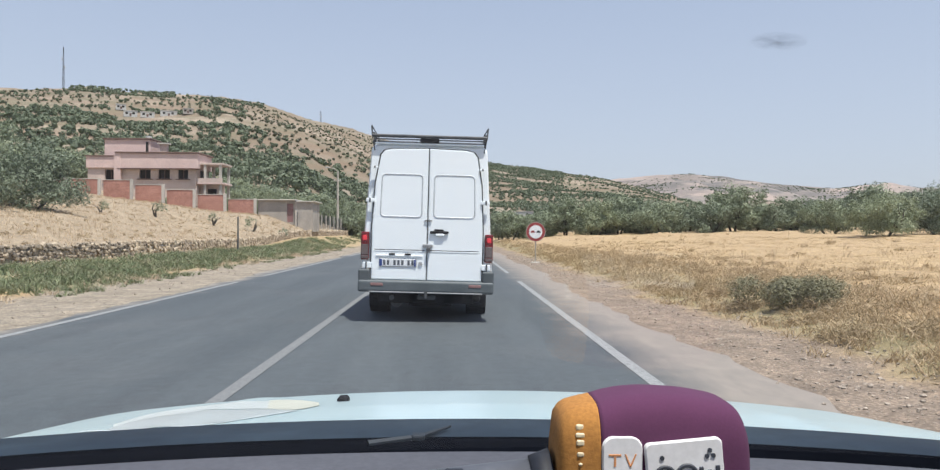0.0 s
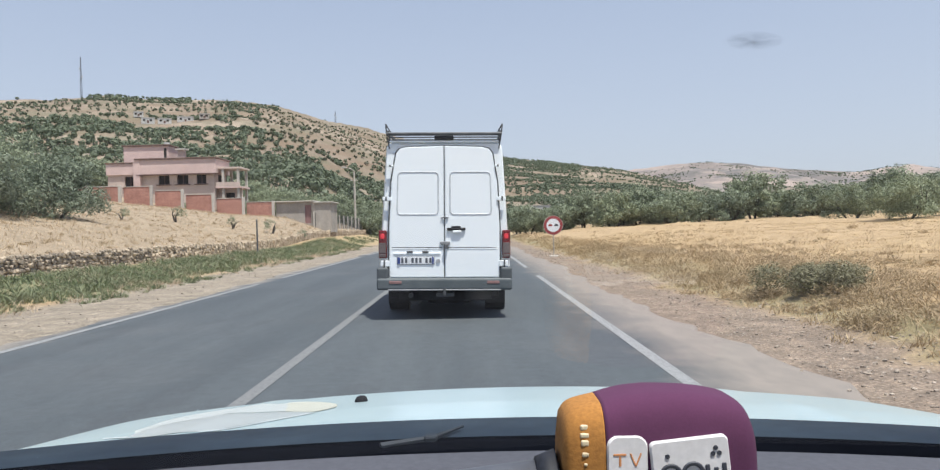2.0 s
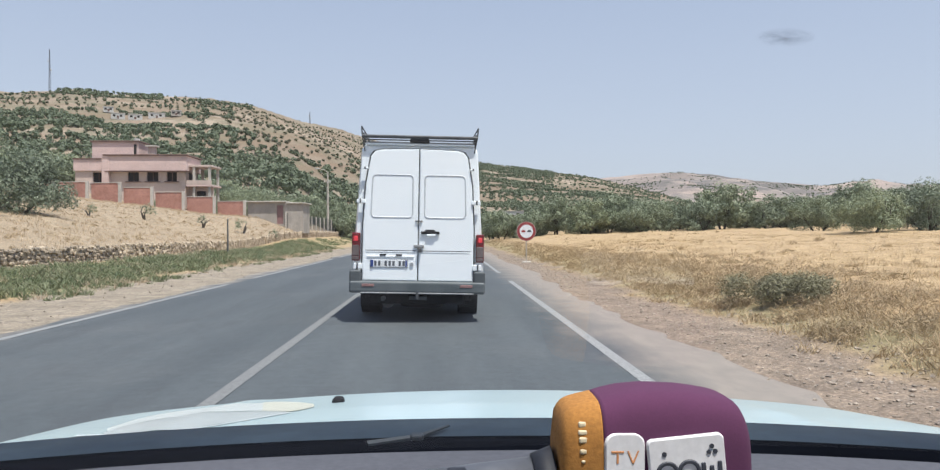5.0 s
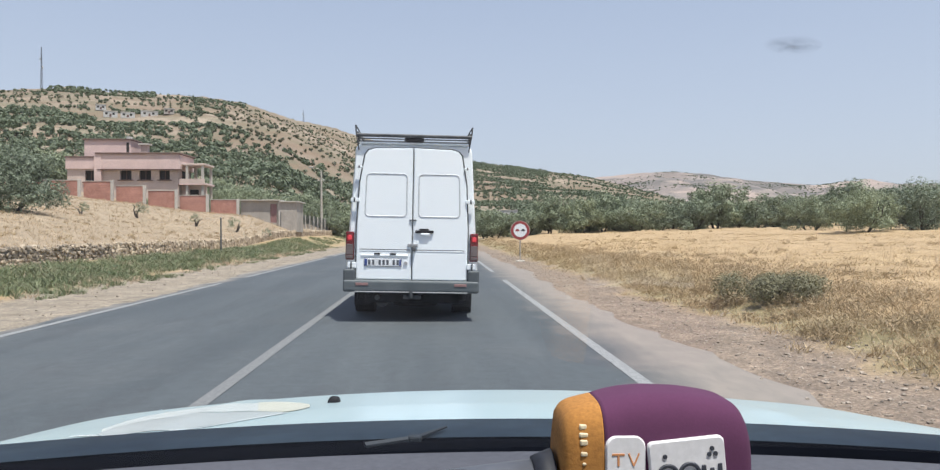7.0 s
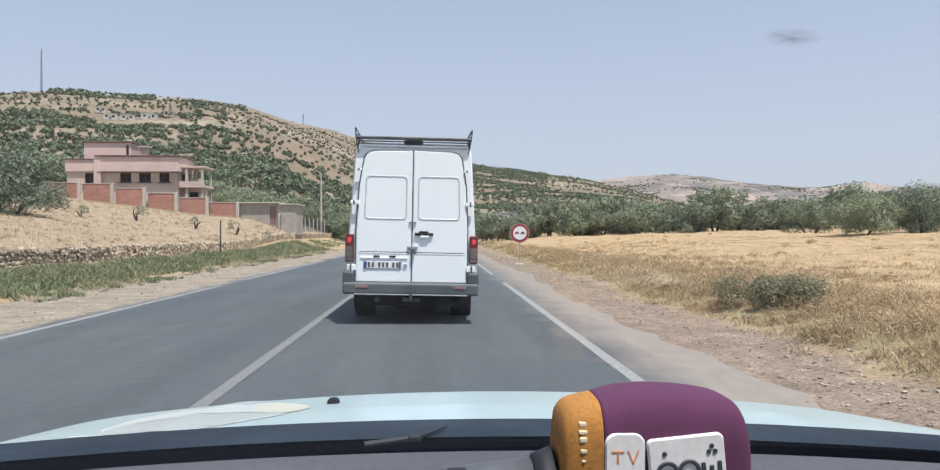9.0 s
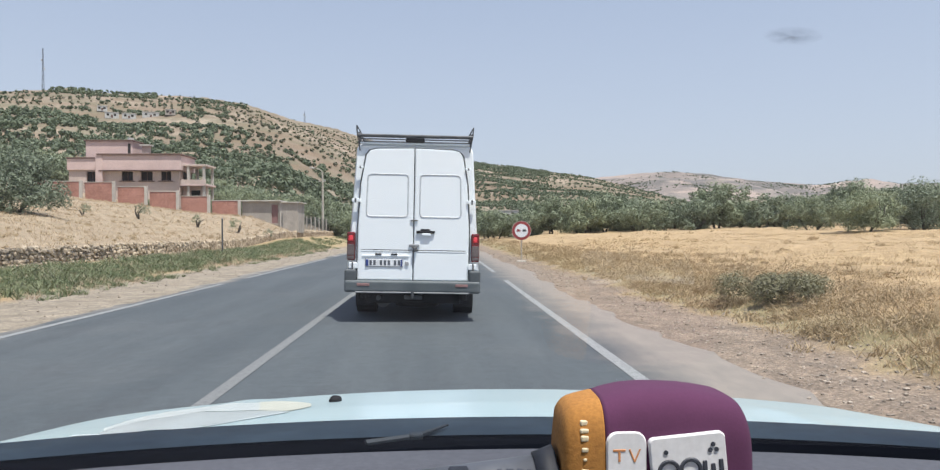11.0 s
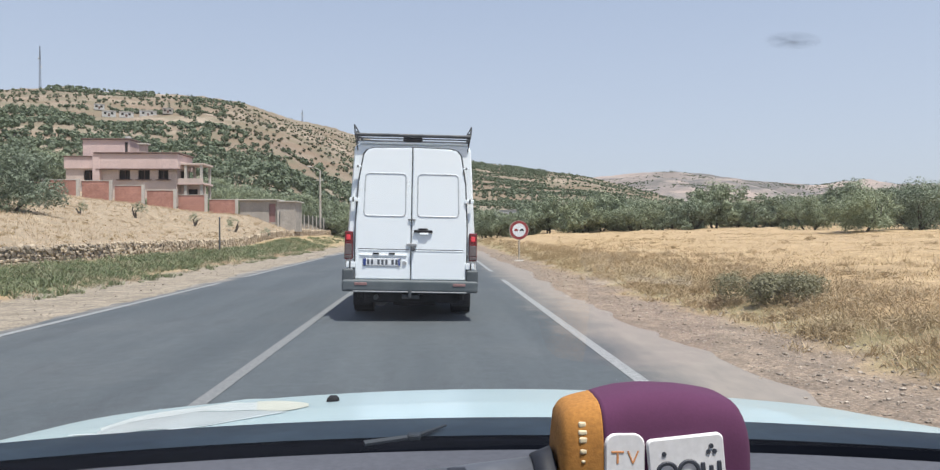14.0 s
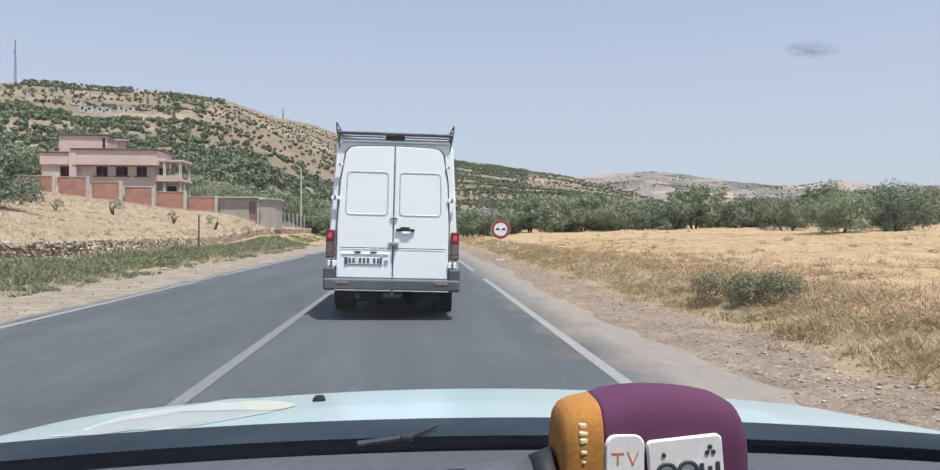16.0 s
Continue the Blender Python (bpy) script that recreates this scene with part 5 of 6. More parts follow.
blades("dry_grass", "straw-coloured dry stubble of the roadside field", np.concatenate([band(15500, 5.1, 26, 3, 45, 0.3, 1.0, 3), band(8200, 5.1, 26, 3, 45, 0.4, 1.2), band(3500, 9, 50, 35, 75, 0.8, 1.4, None, 1.0)]), M_straw, 0.095, 1.5, 7, 0.0042, 1)
blades("tall_straw", "tall pale straw clumps in the roadside field", np.concatenate([band(160, 6.4, 13, 4, 26, 0.6, 1.1, 4), band(160, 9, 24, 8, 45, 0.6, 1.1, 6)]), M_pale_straw, 0.34, 0.9, 14, 0.004, 7)
blades("bank_weeds", "green and brown weeds along the bank", np.concatenate([band(800, 4.25, 6.1, 3.5, 40, 0.4, 1.0, 2), band(150, 3.7, 4.5, 5, 60, 0.3, 0.8, 3)]), M_bank, 0.20, 1.8, 24, 0.006, 2)
blades("withered_bank_grass", "withered straw-brown grass on the bank", np.concatenate([band(2900, 4.1, 6.9, 3, 45, 0.4, 1.0, 2), band(1300, 6.2, 10.5, 3, 45, 0.4, 1.0, 3), band(340, 4.4, 7.6, 4, 40, 1.0, 1.9, 3)]), M_dead, 0.19, 1.6, 14, 0.0055, 3)


def tangle(name, label, spots, material, radius, leaf, per, seed):
    """Low domes of small twisted leaves and twigs, one at each spot (x, y, size)."""
    rs = np.random.RandomState(seed)
    P = np.repeat(np.asarray(spots, float), per, axis=0)
    n = len(P)
    d = rs.normal(size=(n, 3))
    d /= np.linalg.norm(d, axis=1)[:, None]
    d[:, 2] = np.abs(d[:, 2])
    r = radius * P[:, 2:3] * rs.uniform(0.25, 1.0, (n, 1)) ** 0.6
    c = np.stack([P[:, 0], P[:, 1], land(P[:, 0], P[:, 1])], -1) + d * r * np.array([1.25, 1.25, 0.85])
    u = rs.normal(size=(n, 3)) + d * 0.8
    u /= np.linalg.norm(u, axis=1)[:, None]
    v = np.cross(u, rs.normal(size=(n, 3)))
    v /= np.linalg.norm(v, axis=1)[:, None]
    ln, wd = leaf * rs.uniform(0.8, 2.6, (n, 1)), leaf * rs.uniform(0.08, 0.24, (n, 1))
    verts = np.stack([c - u * ln, c + v * wd, c + u * ln, c - v * wd], 1).reshape(-1, 3)
    return tagged(sheet(name, verts.tolist(), np.arange(n * 4).reshape(-1, 4).tolist(), material), label, "weeds", kind="stuff")


tangle("thistles", "brown and olive tangled thistles on the bank", np.concatenate([band(340, 4.2, 5.9, 3.5, 15, 0.5, 1.4, 1.5, 1.1), band(170, 5.0, 7.8, 3.5, 16, 0.5, 1.2, 1.5, 1.1), band(400, 4.3, 6.2, 13, 34, 0.6, 1.5, 2.5, 1.2), band(150, 5.7, 8.4, 13, 34, 0.4, 1.0, 2.5, 1.2)]), M_bank, 0.24, 0.030, 130, 12)
tangle("far_thistles", "brown and olive weeds along the far bank", np.concatenate([band(420, 4.3, 6.1, 30, 80, 0.6, 1.5, 3, 1.2), band(60, 7, 22, 12, 60, 0.4, 0.9)]), M_bank, 0.28, 0.06, 44, 13)
tangle("verge_clumps", "dusty green weed clumps below the stone wall", np.concatenate([band(700, -11.7, -8.8, 9, 60, 0.5, 1.3, 3, 1.2), band(130, -8.8, -7.7, 9, 60, 0.3, 0.8, 2, 1.2)]), M_weed, 0.26, 0.042, 60, 14)
blades("verge_weeds", "green weeds below the stone wall", np.concatenate([band(4200, -11.7, -8.6, 8, 60, 0.5, 1.2, 9, 1.7), band(3400, -11.6, -8.9, 8, 60, 0.4, 1.0, 3, 1.2), band(900, -11.6, -8.6, 8, 60, 0.9, 1.7, 2, 1.2), band(600, -8.8, -7.4, 8, 50, 0.3, 0.8, 4, 1.2), band(800, -11.6, -9.4, 56, 110, 0.6, 1.1, 7, 1.0)]), M_weed, 0.20, 1.5, 14, 0.016, 4)
blades("verge_straw", "dry straw among the green verge weeds", band(2600, -11.9, -7.6, 8, 60, 0.5, 1.2, 5, 1.2), M_pale_straw, 0.20, 1.0, 10, 0.007, 6)
blades("uphill_dry_grass", "dry grass on the uphill field", band(5200, -30, -12.7, 14, 66, 0.6, 1.3, None, 1.0), M_pale_straw, 0.16, 0.9, 6, 0.01, 5)


tangle("uphill_clumps", "withered brown weed clumps on the uphill field", np.concatenate([band(420, -30, -13, 14, 66, 0.3, 0.9, 6, 1.0), band(120, -14.5, -12.9, 14, 66, 0.4, 0.9, 3, 1.0)]), M_bank, 0.24, 0.05, 40, 15)


def gravel():
    rs = np.random.RandomState(9)
    bm = bmesh.new()
    bmesh.ops.create_icosphere(bm, subdivisions=1, radius=1)
    tv = np.array([v.co[:] for v in bm.verts])
    tf = np.array([[v.index for v in f.verts] for f in bm.faces])
    bm.free()
    vs, fs = [], []
    n = 13000
    for i in range(n):
        right = i < 11000
        y = 3 + 40 * rs.uniform() ** 1.8 if right else 8 + 40 * rs.uniform()
        x = 2.72 + 1.85 * rs.uniform() ** 0.8 if right else -5.8 - 2.8 * rs.uniform()
        x, y = x * K, y * K
        s = 0.005 + 0.022 * rs.uniform() ** 6
        p = tv * rs.uniform(0.6, 1.2, (len(tv), 1)) * s * np.array([1.2, 1.0, 0.7]) + np.array([x, y, max(land_z(x, y), 0.0 if x < 2.95 else -1) + s * 0.3])
        vs.append(p)
        fs.append(tf + i * len(tv))
    ob = sheet("gravel", np.concatenate(vs).tolist(), np.concatenate(fs).tolist(), M_gravel)
    return tagged(ob, "loose pale stones along the sandy verge", "gravel", kind="stuff")


gravel()


# ---- the house above the road ----
def opening_wall(name, parent, x0, x1, z0, z1, y, thick, holes, material):
    """An upright wall facing the road's start, with holes (x0, x1, z0, z1) through it."""
    xs = sorted({x0, x1, *[h[0] for h in holes], *[h[1] for h in holes]})
    zs = sorted({z0, z1, *[h[2] for h in holes], *[h[3] for h in holes]})
    bm = bmesh.new()
    for a, b in zip(xs, xs[1:]):
        for c, d in zip(zs, zs[1:]):
            if not any(h[0] - 1e-6 <= a and b <= h[1] + 1e-6 and h[2] - 1e-6 <= c and d <= h[3] + 1e-6 for h in holes):
                add_box(bm, a, b, y, y + thick, c, d)
    return part(name, bm, material, parent)


def add_window(parent, x0, x1, z0, z1, y):
    win = part("window", box(x0 - 0.02, x1 + 0.02, y + 0.22, y + 0.26, z0 - 0.02, z1 + 0.02), M_hole, parent, "dark empty window opening")
    part("sill", box(x0 - 0.22, x1 + 0.22, y - 0.16, y + 0.2, z0 - 0.12, z0 - 0.02, 0.02), M_brown, win)
    part("mullion", box((x0 + x1) / 2 - 0.03, (x0 + x1) / 2 + 0.03, y + 0.16, y + 0.21, z0, z1), M_brown, win)
    return win


def build_house(x, y):
    z = land_z(x + 4, y) - 0.4
    house = empty("house", x, y, z)
    tagged(house, "unfinished pink plastered house with dark windows above the road", "house")
    top = 9.55 - z
    sill, head = 6.8 - z, 7.75 - z
    # main block and its overhanging upper band
    holes = [(2.1, 3.25, sill, head), (4.05, 5.25, sill, head), (6.1, 7.15, sill, head)]
    opening_wall("wall", house, 0, 8.0, 0, head + 0.1, 0, 0.3, holes, M_plaster2)
    for h in holes:
        add_window(house, *h, 0)
    part("side_wall", box(7.7, 8.0, 0.3, 4.0, 0, head + 0.1), M_plaster2, house)
    part("rear_wall", box(-3.4, 8.0, 3.7, 4.0, 0, head + 0.1), M_plaster2, house)
    part("upper_band", box(-0.1, 8.3, -0.45, 4.1, head + 0.104, top - 0.16, 0.03), M_plaster, house, "pink plastered parapet band")
    part("coping", box(-0.2, 8.45, -0.6, 4.25, top - 0.156, top, 0.02), M_brown, house)
    part("ledge", box(0.0, 8.35, -0.55, 0.0, head + 0.02, head + 0.10), M_brown, house)
    # door slot on the side that looks down the road
    part("side_opening", box(8.004, 8.03, 1.2, 2.2, sill - 0.6, head), M_hole, house)
    # left block
    opening_wall("wall", house, -3.4, -0.35, 0, top - 0.4, 0.3, 0.3, [(-1.6, -0.45, sill - 0.2, head)], M_plaster2)
    add_window(house, -1.6, -0.45, sill - 0.2, head, 0.3)
    part("upper_band", box(-3.5, -0.35, 0.1, 3.6, head + 0.15, top - 0.45, 0.03), M_plaster, house)
    part("coping", box(-3.6, -0.30, 0.0, 3.65, top - 0.446, top - 0.33, 0.02), M_brown, house)
    part("pier", box(-0.35, 0.35, -0.5, 0.4, 0, top + 0.1, 0.03), M_plaster, house)
    # stair tower and chimney
    tower = part("stair_tower", box(-2.0, 2.8, 1.0, 3.6, top - 0.4, top + 1.45, 0.03), M_plaster, house)
    part("tower_coping", box(-2.15, 2.95, 0.85, 3.75, top + 1.45, top + 1.6, 0.02), M_brown, tower)
    part("tower_opening", box(2.35, 2.62, 0.97, 1.02, top + 0.1, top + 1.2), M_hole, tower)
    part("water_tank", tube((2.0, 2.6, top + 1.6), (2.0, 2.6, top + 2.0), 0.3, sides=16), M_lime, house)
    chim = part("chimney", box(3.5, 4.2, 1.8, 2.4, top - 0.2, top + 1.05, 0.02), M_plaster2, house)
    part("chimney_cap", box(3.3, 4.4, 1.6, 2.6, top + 1.05, top + 1.2), M_concrete, chim)
    # open balcony frame
    for px in (8.8, 10.4):
        for py in (0.4, 3.2):
            part("balcony_post", box(px - 0.12, px + 0.12, py - 0.12, py + 0.12, 0, head + 0.55), M_concrete, house)
    part("balcony_roof", box(8.0, 10.7, 0.2, 3.5, head + 0.55, head + 0.75, 0.02), M_plaster2, house)
    part("balcony_slab", box(8.0, 10.7, 0.1, 3.5, sill - 0.55, sill - 0.35, 0.02), M_plaster, house)
    part("balcony_parapet", box(8.004, 10.65, 0.104, 0.25, sill - 0.34, sill + 0.1), M_plaster2, house)
    part("lower_wall", box(8.004, 10.6, 1.0, 1.2, 0, sill - 0.56), M_plaster2, house)
    part("lower_opening", box(8.9, 9.8, 0.96, 0.996, 0.9, sill - 1.0), M_hole, house)
    return house


build_house(-34.9, 78.0)


def build_brick_wall():
    wall = empty("garden_wall", -39.7, 66, 0)
    tagged(wall, "red brick garden wall with pale posts stepping down the slope", "wall")
    n = 8
    for k in range(n):
        x0, x1 = -39.7 + k * 2.65, -39.7 + (k + 1) * 2.65
        y = 66 + k * 0.5
        base = min(land_z(x0, y), land_z(x1, y)) - 0.3
        top = 6.1 - (k - 2.5) * 0.40 if k > 2 else 5.95
        pan = part("panel", box(x0 + 0.14 + 39.7, x1 - 0.14 + 39.7, y - 66, y - 66 + 0.15, base, top), M_brick, wall, "red brick panel")
        post = part("post", box(x1 - 0.14 + 39.7, x1 + 0.10 + 39.7, y - 66 - 0.05, y - 66 + 0.20, base, top + 0.10, 0.015), M_concrete, wall, "pale concrete post")
        part("panel_coping", box(x0 + 0.14 + 39.7, x1 - 0.14 + 39.7, y - 66 - 0.04, y - 66 + 0.19, top, top + 0.06), M_concrete, pan)
        # courses standing a little proud
        course = bmesh.new()
        row = 0
        while base + 0.4 + row * 0.21 < top - 0.2:
            zz = base + 0.4 + row * 0.21
            for b in range(5):
                xx = x0 + 39.84 + b * 0.475 + (0.2 if row % 2 else 0.02)
                if xx + 0.44 < x1 + 39.7 - 0.14:
                    add_box(course, xx, xx + 0.44, y - 66 - 0.012, y - 66 + 0.01, zz, zz + 0.185)
            row += 1
        part("brick_course", course, M_brick, pan)
    return wall


build_brick_wall()


def build_shed():
    x0, y0 = -18.35, 69.9
    z = 1.3
    shed = empty("shed", x0, y0, z)
    tagged(shed, "low grey rendered shed with a flat roof beside the garden wall", "shed")
    opening_wall("wall", shed, 0, 3.5, 0, 2.95, 0, 0.2, [(2.72, 3.32, 0.9, 2.65)], M_shed)
    part("door", box(2.70, 3.34, 0.1, 0.14, 0.9, 2.67), M_faded_red, shed, "dull red metal door")
    part("wall", box(3.5, 5.2, -0.15, 0.05, 0, 2.80), M_shed, shed)
    part("side_wall", box(5.0, 5.2, 0.05, 3.2, 0, 2.80), M_shed, shed)
    part("roof", box(-0.15, 3.6, -0.3, 3.4, 2.95, 3.05, 0.02), M_concrete, shed)
    part("roof", box(3.65, 5.4, -0.35, 3.4, 2.80, 2.90, 0.02), M_concrete, shed)
    for k in range(3):
        part("plinth_stone", box(0.1 + k * 0.95, 0.95 + k * 0.95, -0.10, 0.0, 0.45, 0.80, 0.05), M_stone, shed)
    return shed


build_shed()


def build_fence():
    fence = empty("mesh_fence", -17.0, 66.0, 0)
    tagged(fence, "wire mesh fence on grey posts along the field", "fence")
    pts = [(-14.6 + 0.07 * k, 69.0 + 2.3 * k) for k in range(14)]
    for k, (x, y) in enumerate(pts):
        z = land_z(x, y)
        part("post", box(x + 17 - 0.06, x + 17 + 0.06, y - 66 - 0.06, y - 66 + 0.06, z - 0.2, z + 1.5, 0.01), M_concrete, fence)
    wires = bmesh.new()
    for (xa, ya), (xb, yb) in zip(pts, pts[1:]):
        za, zb = land_z(xa, ya), land_z(xb, yb)
        for q in range(8):
            h = 0.15 + q * 0.18
            add_tube(wires, (xa + 17, ya - 66, za + h), (xb + 17, yb - 66, zb + h), 0.012, sides=4)
        for q in range(10):
            t = q / 10
            x, y, z = xa + (xb - xa) * t + 17, ya + (yb - ya) * t - 66, za + (zb - za) * t
            add_tube(wires, (x, y, z + 0.1), (x, y, z + 1.45), 0.010, sides=4)
    part("mesh", wires, M_steel, fence)
    return fence


build_fence()


def build_pole(x, y, h):
    z = land_z(x, y)
    pole = empty("street_lamp", x, y, z)
    tagged(pole, "pale concrete street lamp pole with a short arm", "street lamp")
    part("shaft", tube((0, 0, -0.3), (0, 0, h), 0.17, 0.10, 10), M_wood, pole)
    arm = part("arm", add_tube(tube((0, 0, h - 0.1), (-0.35, -0.2, h + 0.25), 0.05, 0.04, 8), (-0.35, -0.2, h + 0.25), (-0.95, -0.6, h + 0.38), 0.04, 0.035, 8), M_wood, pole)
    part("lantern", box(-1.45, -0.90, -0.75, -0.50, h + 0.33, h + 0.47, 0.04), M_lime, arm, "pale lamp head")
    part("crossarm", box(-0.5, 0.4, -0.05, 0.05, h - 1.25, h - 1.15), M_wood, pole)
    for s in (-0.4, 0.3):
        part("insulator", tube((s, 0, h - 1.15), (s, 0, h - 0.98), 0.05, 0.04), M_lime, pole)
    return pole


build_pole(-14.3, 92, 7.2)
build_pole(-14.5, 160, 7.8)


def build_mast(az, dist, h):
    x, y = math.sin(radians(az)) * dist, math.cos(radians(az)) * dist
    mast = empty("radio_mast", x, y, land_z(x, y) - 1)
    tagged(mast, "slim steel lattice radio mast on the hilltop", "mast")
    legs = bmesh.new()
    for a in (0, 120, 240):
        c, s = math.cos(radians(a)), math.sin(radians(a))
        add_tube(legs, (1.1 * c, 1.1 * s, 0), (0.35 * c, 0.35 * s, h), 0.14, 0.10, 4)
    part("lattice", legs, M_steel, mast)
    brace = bmesh.new()
    for k in range(12):
        r0, r1 = 1.1 - 0.75 * k / 12, 1.1 - 0.75 * (k + 1) / 12
        for a in (0, 120, 240):
            b = a + 120
            add_tube(brace, (r0 * math.cos(radians(a)), r0 * math.sin(radians(a)), h * k / 12), (r1 * math.cos(radians(b)), r1 * math.sin(radians(b)), h * (k + 1) / 12), 0.08, sides=4)
    part("brace", brace, M_steel, mast)
    for zz, s in ((0.52, 1.5), (0.72, -1.3)):
        part("dish", tube((s * 0.5, 0, h * zz), (s, 0, h * zz), 0.8, 0.8, 12), M_lime, mast)
    return mast


build_mast(-27.55, 720, 36)
build_mast(-10.15, 930, 15)


def build_far_house(az, dist, w, d, h, material):
    x, y = math.sin(radians(az)) * dist, math.cos(radians(az)) * dist
    house = empty("hill_house", x, y, land_z(x, y) - 0.5, -az)
    tagged(house, "small whitewashed flat-roofed house on the hillside", "house", "houses on the hillside")
    part("wall", box(-w / 2, w / 2, -d / 2, d / 2, 0, h), material, house)
    part("roof", box(-w / 2 - 0.2, w / 2 + 0.2, -d / 2 - 0.2, d / 2 + 0.2, h, h + 0.4), M_concrete, house)
    for s in (-0.28, 0.22):
        part("window", box(s * w - 0.7, s * w + 0.7, -d / 2 - 0.05, -d / 2 + 0.1, h * 0.45, h * 0.8), M_hole, house)
    part("door", box(-0.6, 0.6, -d / 2 - 0.05, -d / 2 + 0.1, 0.5, h * 0.62), M_brown, house)
    return house


for az, dist, w, h, mat_used in ((-23.4, 520, 8, 3.8, M_lime), (-22.3, 505, 8, 3.4, M_lime), (-20.9, 515, 10, 3.6, M_lime), (-24.0, 545, 6, 3.6, M_lime), (-19.6, 500, 6, 3.4, M_shed), (5.4, 420, 12, 4.5, M_lime)):
    build_far_house(az, dist, w, 8, h, mat_used)


# ---- road signs passed on the way ----
def build_round_sign(x, y):
    sign = empty("no_overtaking_sign", x, y, land_z(x, y))
    tagged(sign, "round red and white no-overtaking sign on a grey post", "road sign")
    part("post", tube((0, 0.03, -0.2), (0, 0.03, 1.62), 0.03), M_wood, sign)
    disc = part("disc", tube((0, 0.0, 1.40), (0, -0.02, 1.40), 0.42, sides=40), M_sign_red, sign, "red enamelled disc")
    part("rim", tube((0, 0.004, 1.40), (0, -0.018, 1.40), 0.435, sides=40), M_concrete, disc)
    part("face", tube((0, -0.024, 1.40), (0, -0.028, 1.40), 0.30, sides=40), M_plate, disc, "white face")
    for s, ink in ((-1, M_sign_red), (1, M_ink)):
        part("car_symbol", add_box(box(min(s * 0.035, s * 0.225), max(s * 0.035, s * 0.225), -0.034, -0.029, 1.36, 1.415, 0.002), min(s * 0.07, s * 0.19), max(s * 0.07, s * 0.19), -0.034, -0.029, 1.415, 1.46, 0.002), ink, disc)
    part("bracket", box(-0.10, 0.10, 0.0, 0.06, 1.55, 1.58), M_steel, sign)
    part("foot_stone", box(-0.2, 0.2, -0.12, 0.15, -0.1, 0.06, 0.03), M_concrete, sign)
    return sign


build_round_sign(3.72, 33.0)


def build_triangle_sign(x, y):
    sign = empty("warning_sign", x, y, land_z(x, y))
    tagged(sign, "triangular warning sign seen from its grey back", "road sign")
    part("post", tube((0, 0.0, -0.2), (0, 0.0, 2.2), 0.035), M_wood, sign)
    part("plate", loft([[(-0.45, d, 1.5), (0.45, d, 1.5), (0, d, 2.28)] for d in (0.05, 0.075)]), M_steel, sign)
    return sign


build_triangle_sign(-8.6, -166)


def build_marker_post(x, y, h, material):
    post = empty("marker_post", x, y, land_z(x, y))
    tagged(post, "thin weathered post standing at the roadside", "post", "roadside posts")
    part("shaft", tube((0, 0, -0.2), (0, 0, h), 0.05, 0.04, 8), material, post)
    part("cap", tube((0, 0, h), (0, 0, h + 0.04), 0.055, 0.05, 8), M_concrete, post)
    return post


build_marker_post(4.6, -76, 1.8, M_wood)
build_marker_post(-11.7, 40.5, 1.9, M_steel)


def build_bush(x, y):
    rs = np.random.RandomState(88)
    bush = empty("roadside_bush", x, y, land_z(x, y))
    bush.matrix_world = pose(x, y, land_z(x, y) - 0.05, 0, 0, 20) @ Matrix.Diagonal((0.50, 0.50, 0.42, 1))
    tagged(bush, "sprawling dusty olive-green bush on the edge of the verge", "bush")
    stems = bmesh.new()
    for k in range(9):
        a = 0.7 * k
        add_tube(stems, (0.1 * math.cos(a), 0.1 * math.sin(a), -0.1), (0.8 * math.cos(a), 1.1 * math.sin(a), 0.9), 0.03, 0.01, 5)
    part("stems", stems, M_bark, bush)
    lobes = [(rs.uniform(-0.9, 0.9), rs.uniform(-1.8, 1.8), rs.uniform(0.4, 0.9), rs.uniform(0.45, 0.7)) for _ in range(12)]
    v, f = leaf_cloud(rs, lobes, 12000, 0.075)
    leaves = sheet("foliage", v.tolist(), f.tolist(), M_bush)
    leaves.parent = bush
    return bush


build_bush(5.45, 11.6)


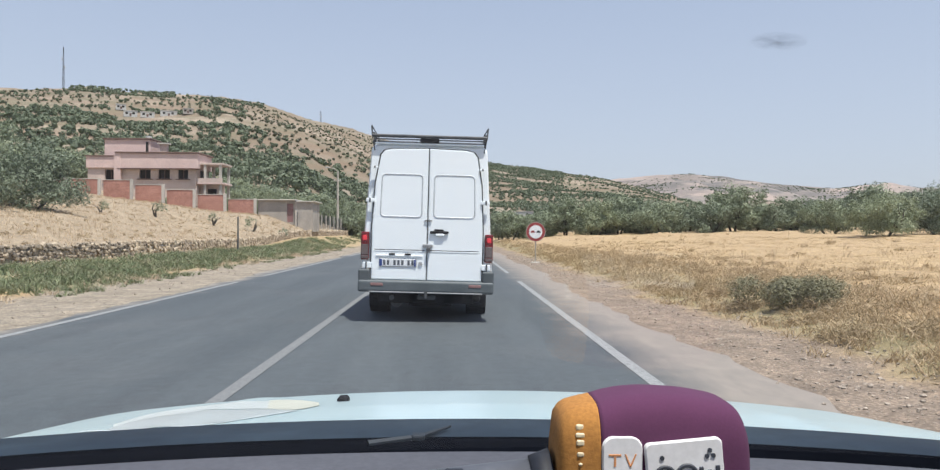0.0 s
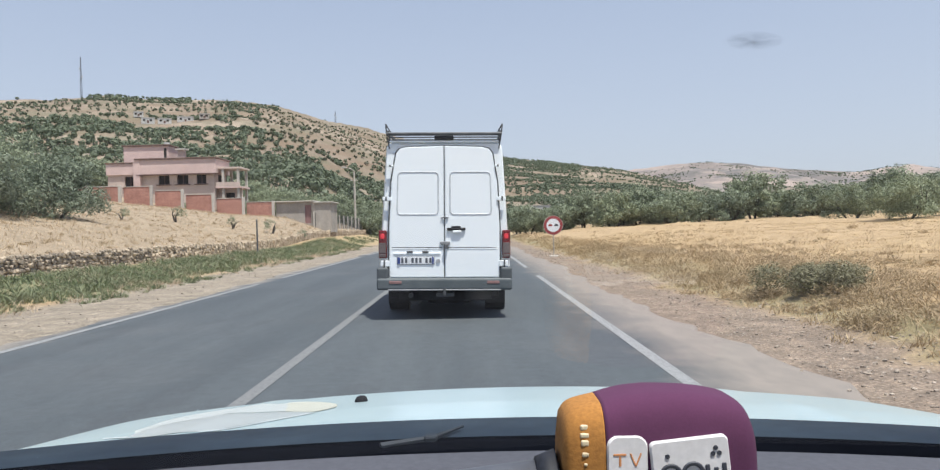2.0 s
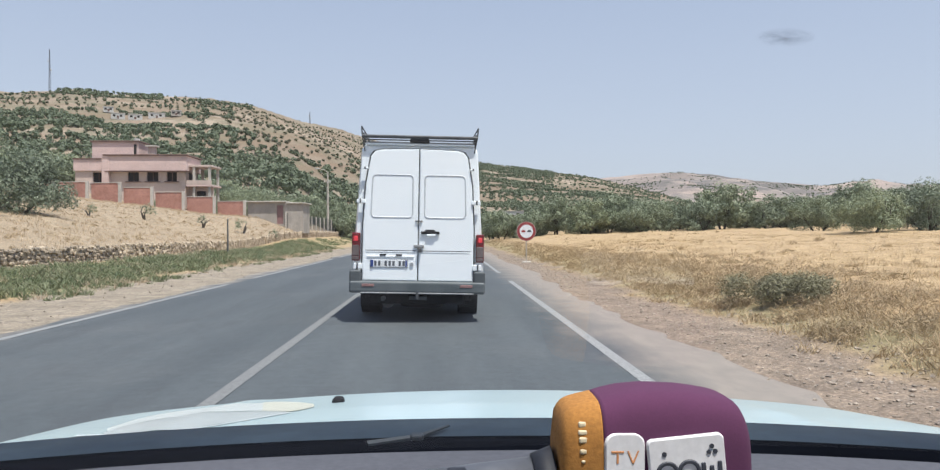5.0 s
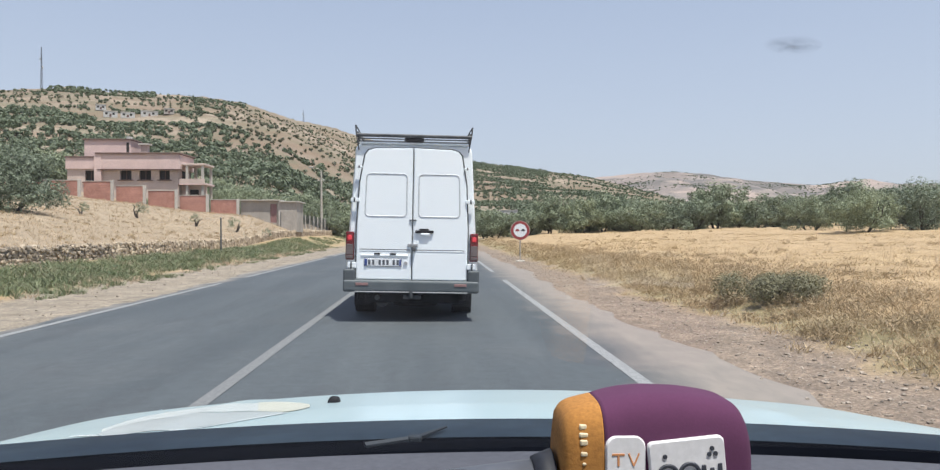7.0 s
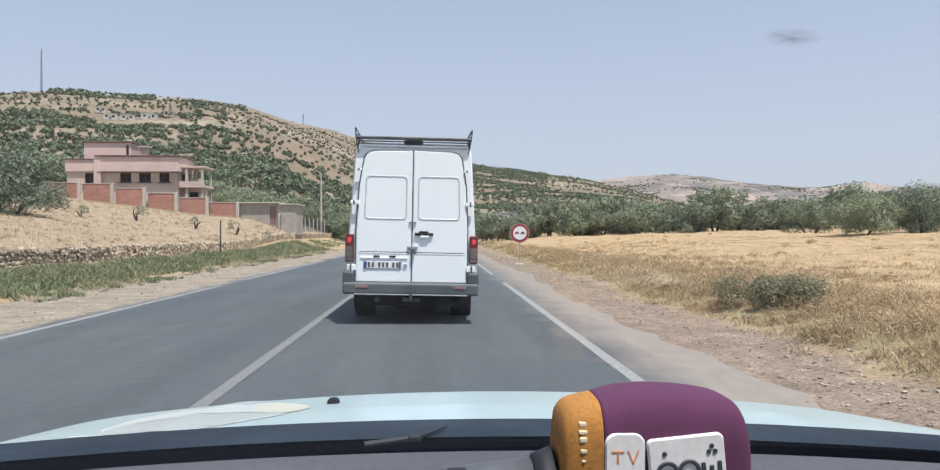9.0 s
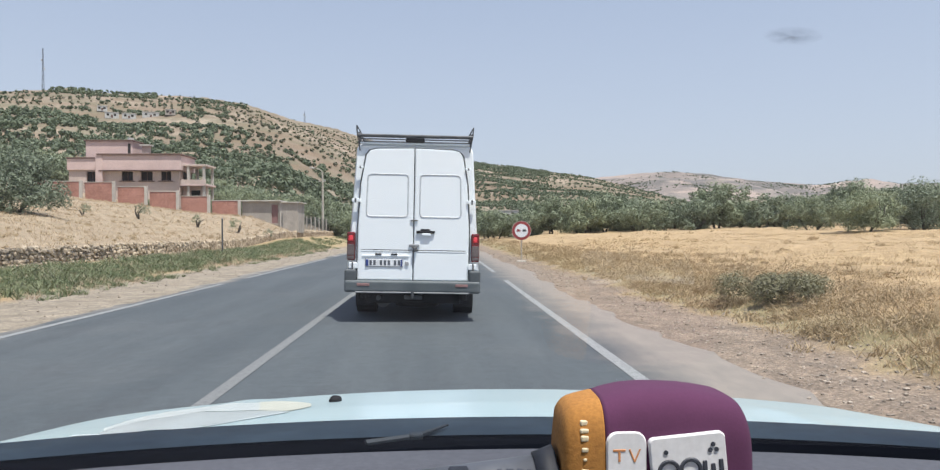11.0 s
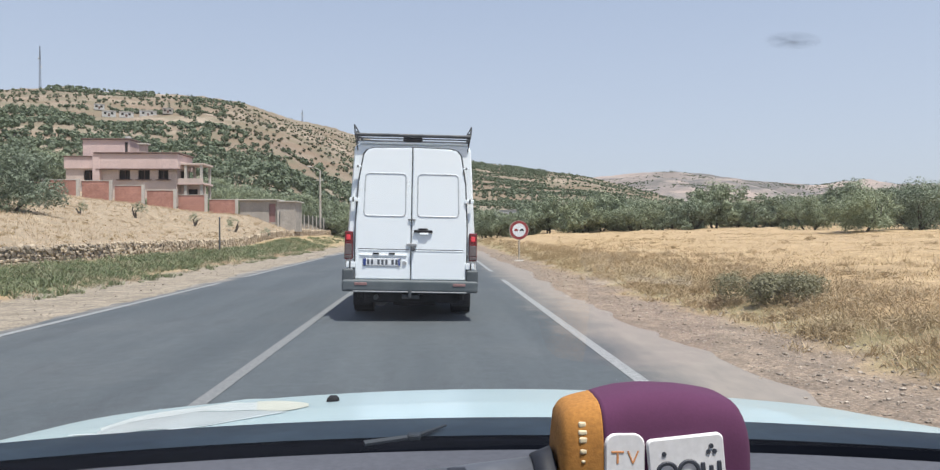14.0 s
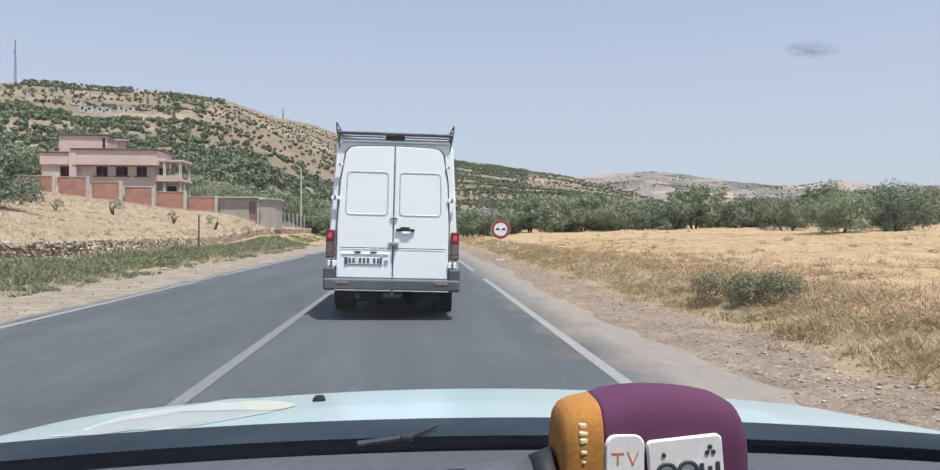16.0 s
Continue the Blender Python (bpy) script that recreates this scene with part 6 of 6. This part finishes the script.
# ---- dry stone wall below the uphill field ----
def build_stone_wall():
    rs = np.random.RandomState(31)
    wall = empty("dry_stone_wall", -12.4 * K, 10, 0)
    tagged(wall, "low dry stone retaining wall of rough brown stones", "wall")
    core = bmesh.new()
    ys = list(np.arange(-60, 96, 3.0))
    for a, b in zip(ys, ys[1:]):
        z = land_z(-12.2 * K, a)
        add_box(core, -0.38, -0.06, a - 10, b - 10, z - 0.3, z + 0.50)
    part("core", core, M_stone, wall)
    kinds = []
    for k in range(6):
        bm = bmesh.new()
        bmesh.ops.create_cube(bm, size=1.5)
        for v in bm.verts:
            v.co = Vector((v.co.x * 0.7, v.co.y * rs.uniform(0.9, 1.9), v.co.z * rs.uniform(0.6, 1.1))) + Vector(rs.uniform(-0.18, 0.18, 3))
        bmesh.ops.bevel(bm, geom=list(bm.edges), offset=0.16, segments=1, affect="EDGES")
        me = bpy.data.meshes.new("stone")
        bm.to_mesh(me)
        bm.free()
        me.materials.append(M_stone)
        kinds.append(me)
    tv = [np.array([v.co[:] for v in me.vertices]) for me in kinds]
    tf = [[p.vertices[:] for p in me.polygons] for me in kinds]
    rest_v, rest_f, base, singles = [], [], 0, 0
    y = -58.0
    while y < 94:
        z0 = land_z(-12.2 * K, y)
        h = 0.0
        while h < 0.58:
            s = rs.uniform(0.055, 0.12)
            yy, zz, xx = y + rs.uniform(-0.08, 0.08), z0 + h + s * 0.4, -12.43 + rs.uniform(-0.05, 0.04)
            q = rs.randint(6)
            rot = rs.uniform(-14, 14)
            if 20 < y < 39 and singles < 300:
                ob = new("stone", kinds[q])
                ob.parent = wall
                ob.matrix_basis = Matrix.Translation((xx + 12.4, yy - 10, zz)) @ pose(0, 0, 0, rot, 0, rot) @ Matrix.Diagonal((s, s, s * 0.85, 1))
                singles += 1
            else:
                rest_v.append(tv[q] * s + np.array([xx + 12.4, yy - 10, zz]))
                rest_f += [tuple(i + base for i in f) for f in tf[q]]
                base += len(tv[q])
            h += s * 1.35
        y += rs.uniform(0.14, 0.24)
    rest = sheet("stones", np.concatenate(rest_v).tolist(), rest_f, M_stone)
    rest.parent = wall
    tagged(rest, kind="stuff")
    return wall


build_stone_wall()
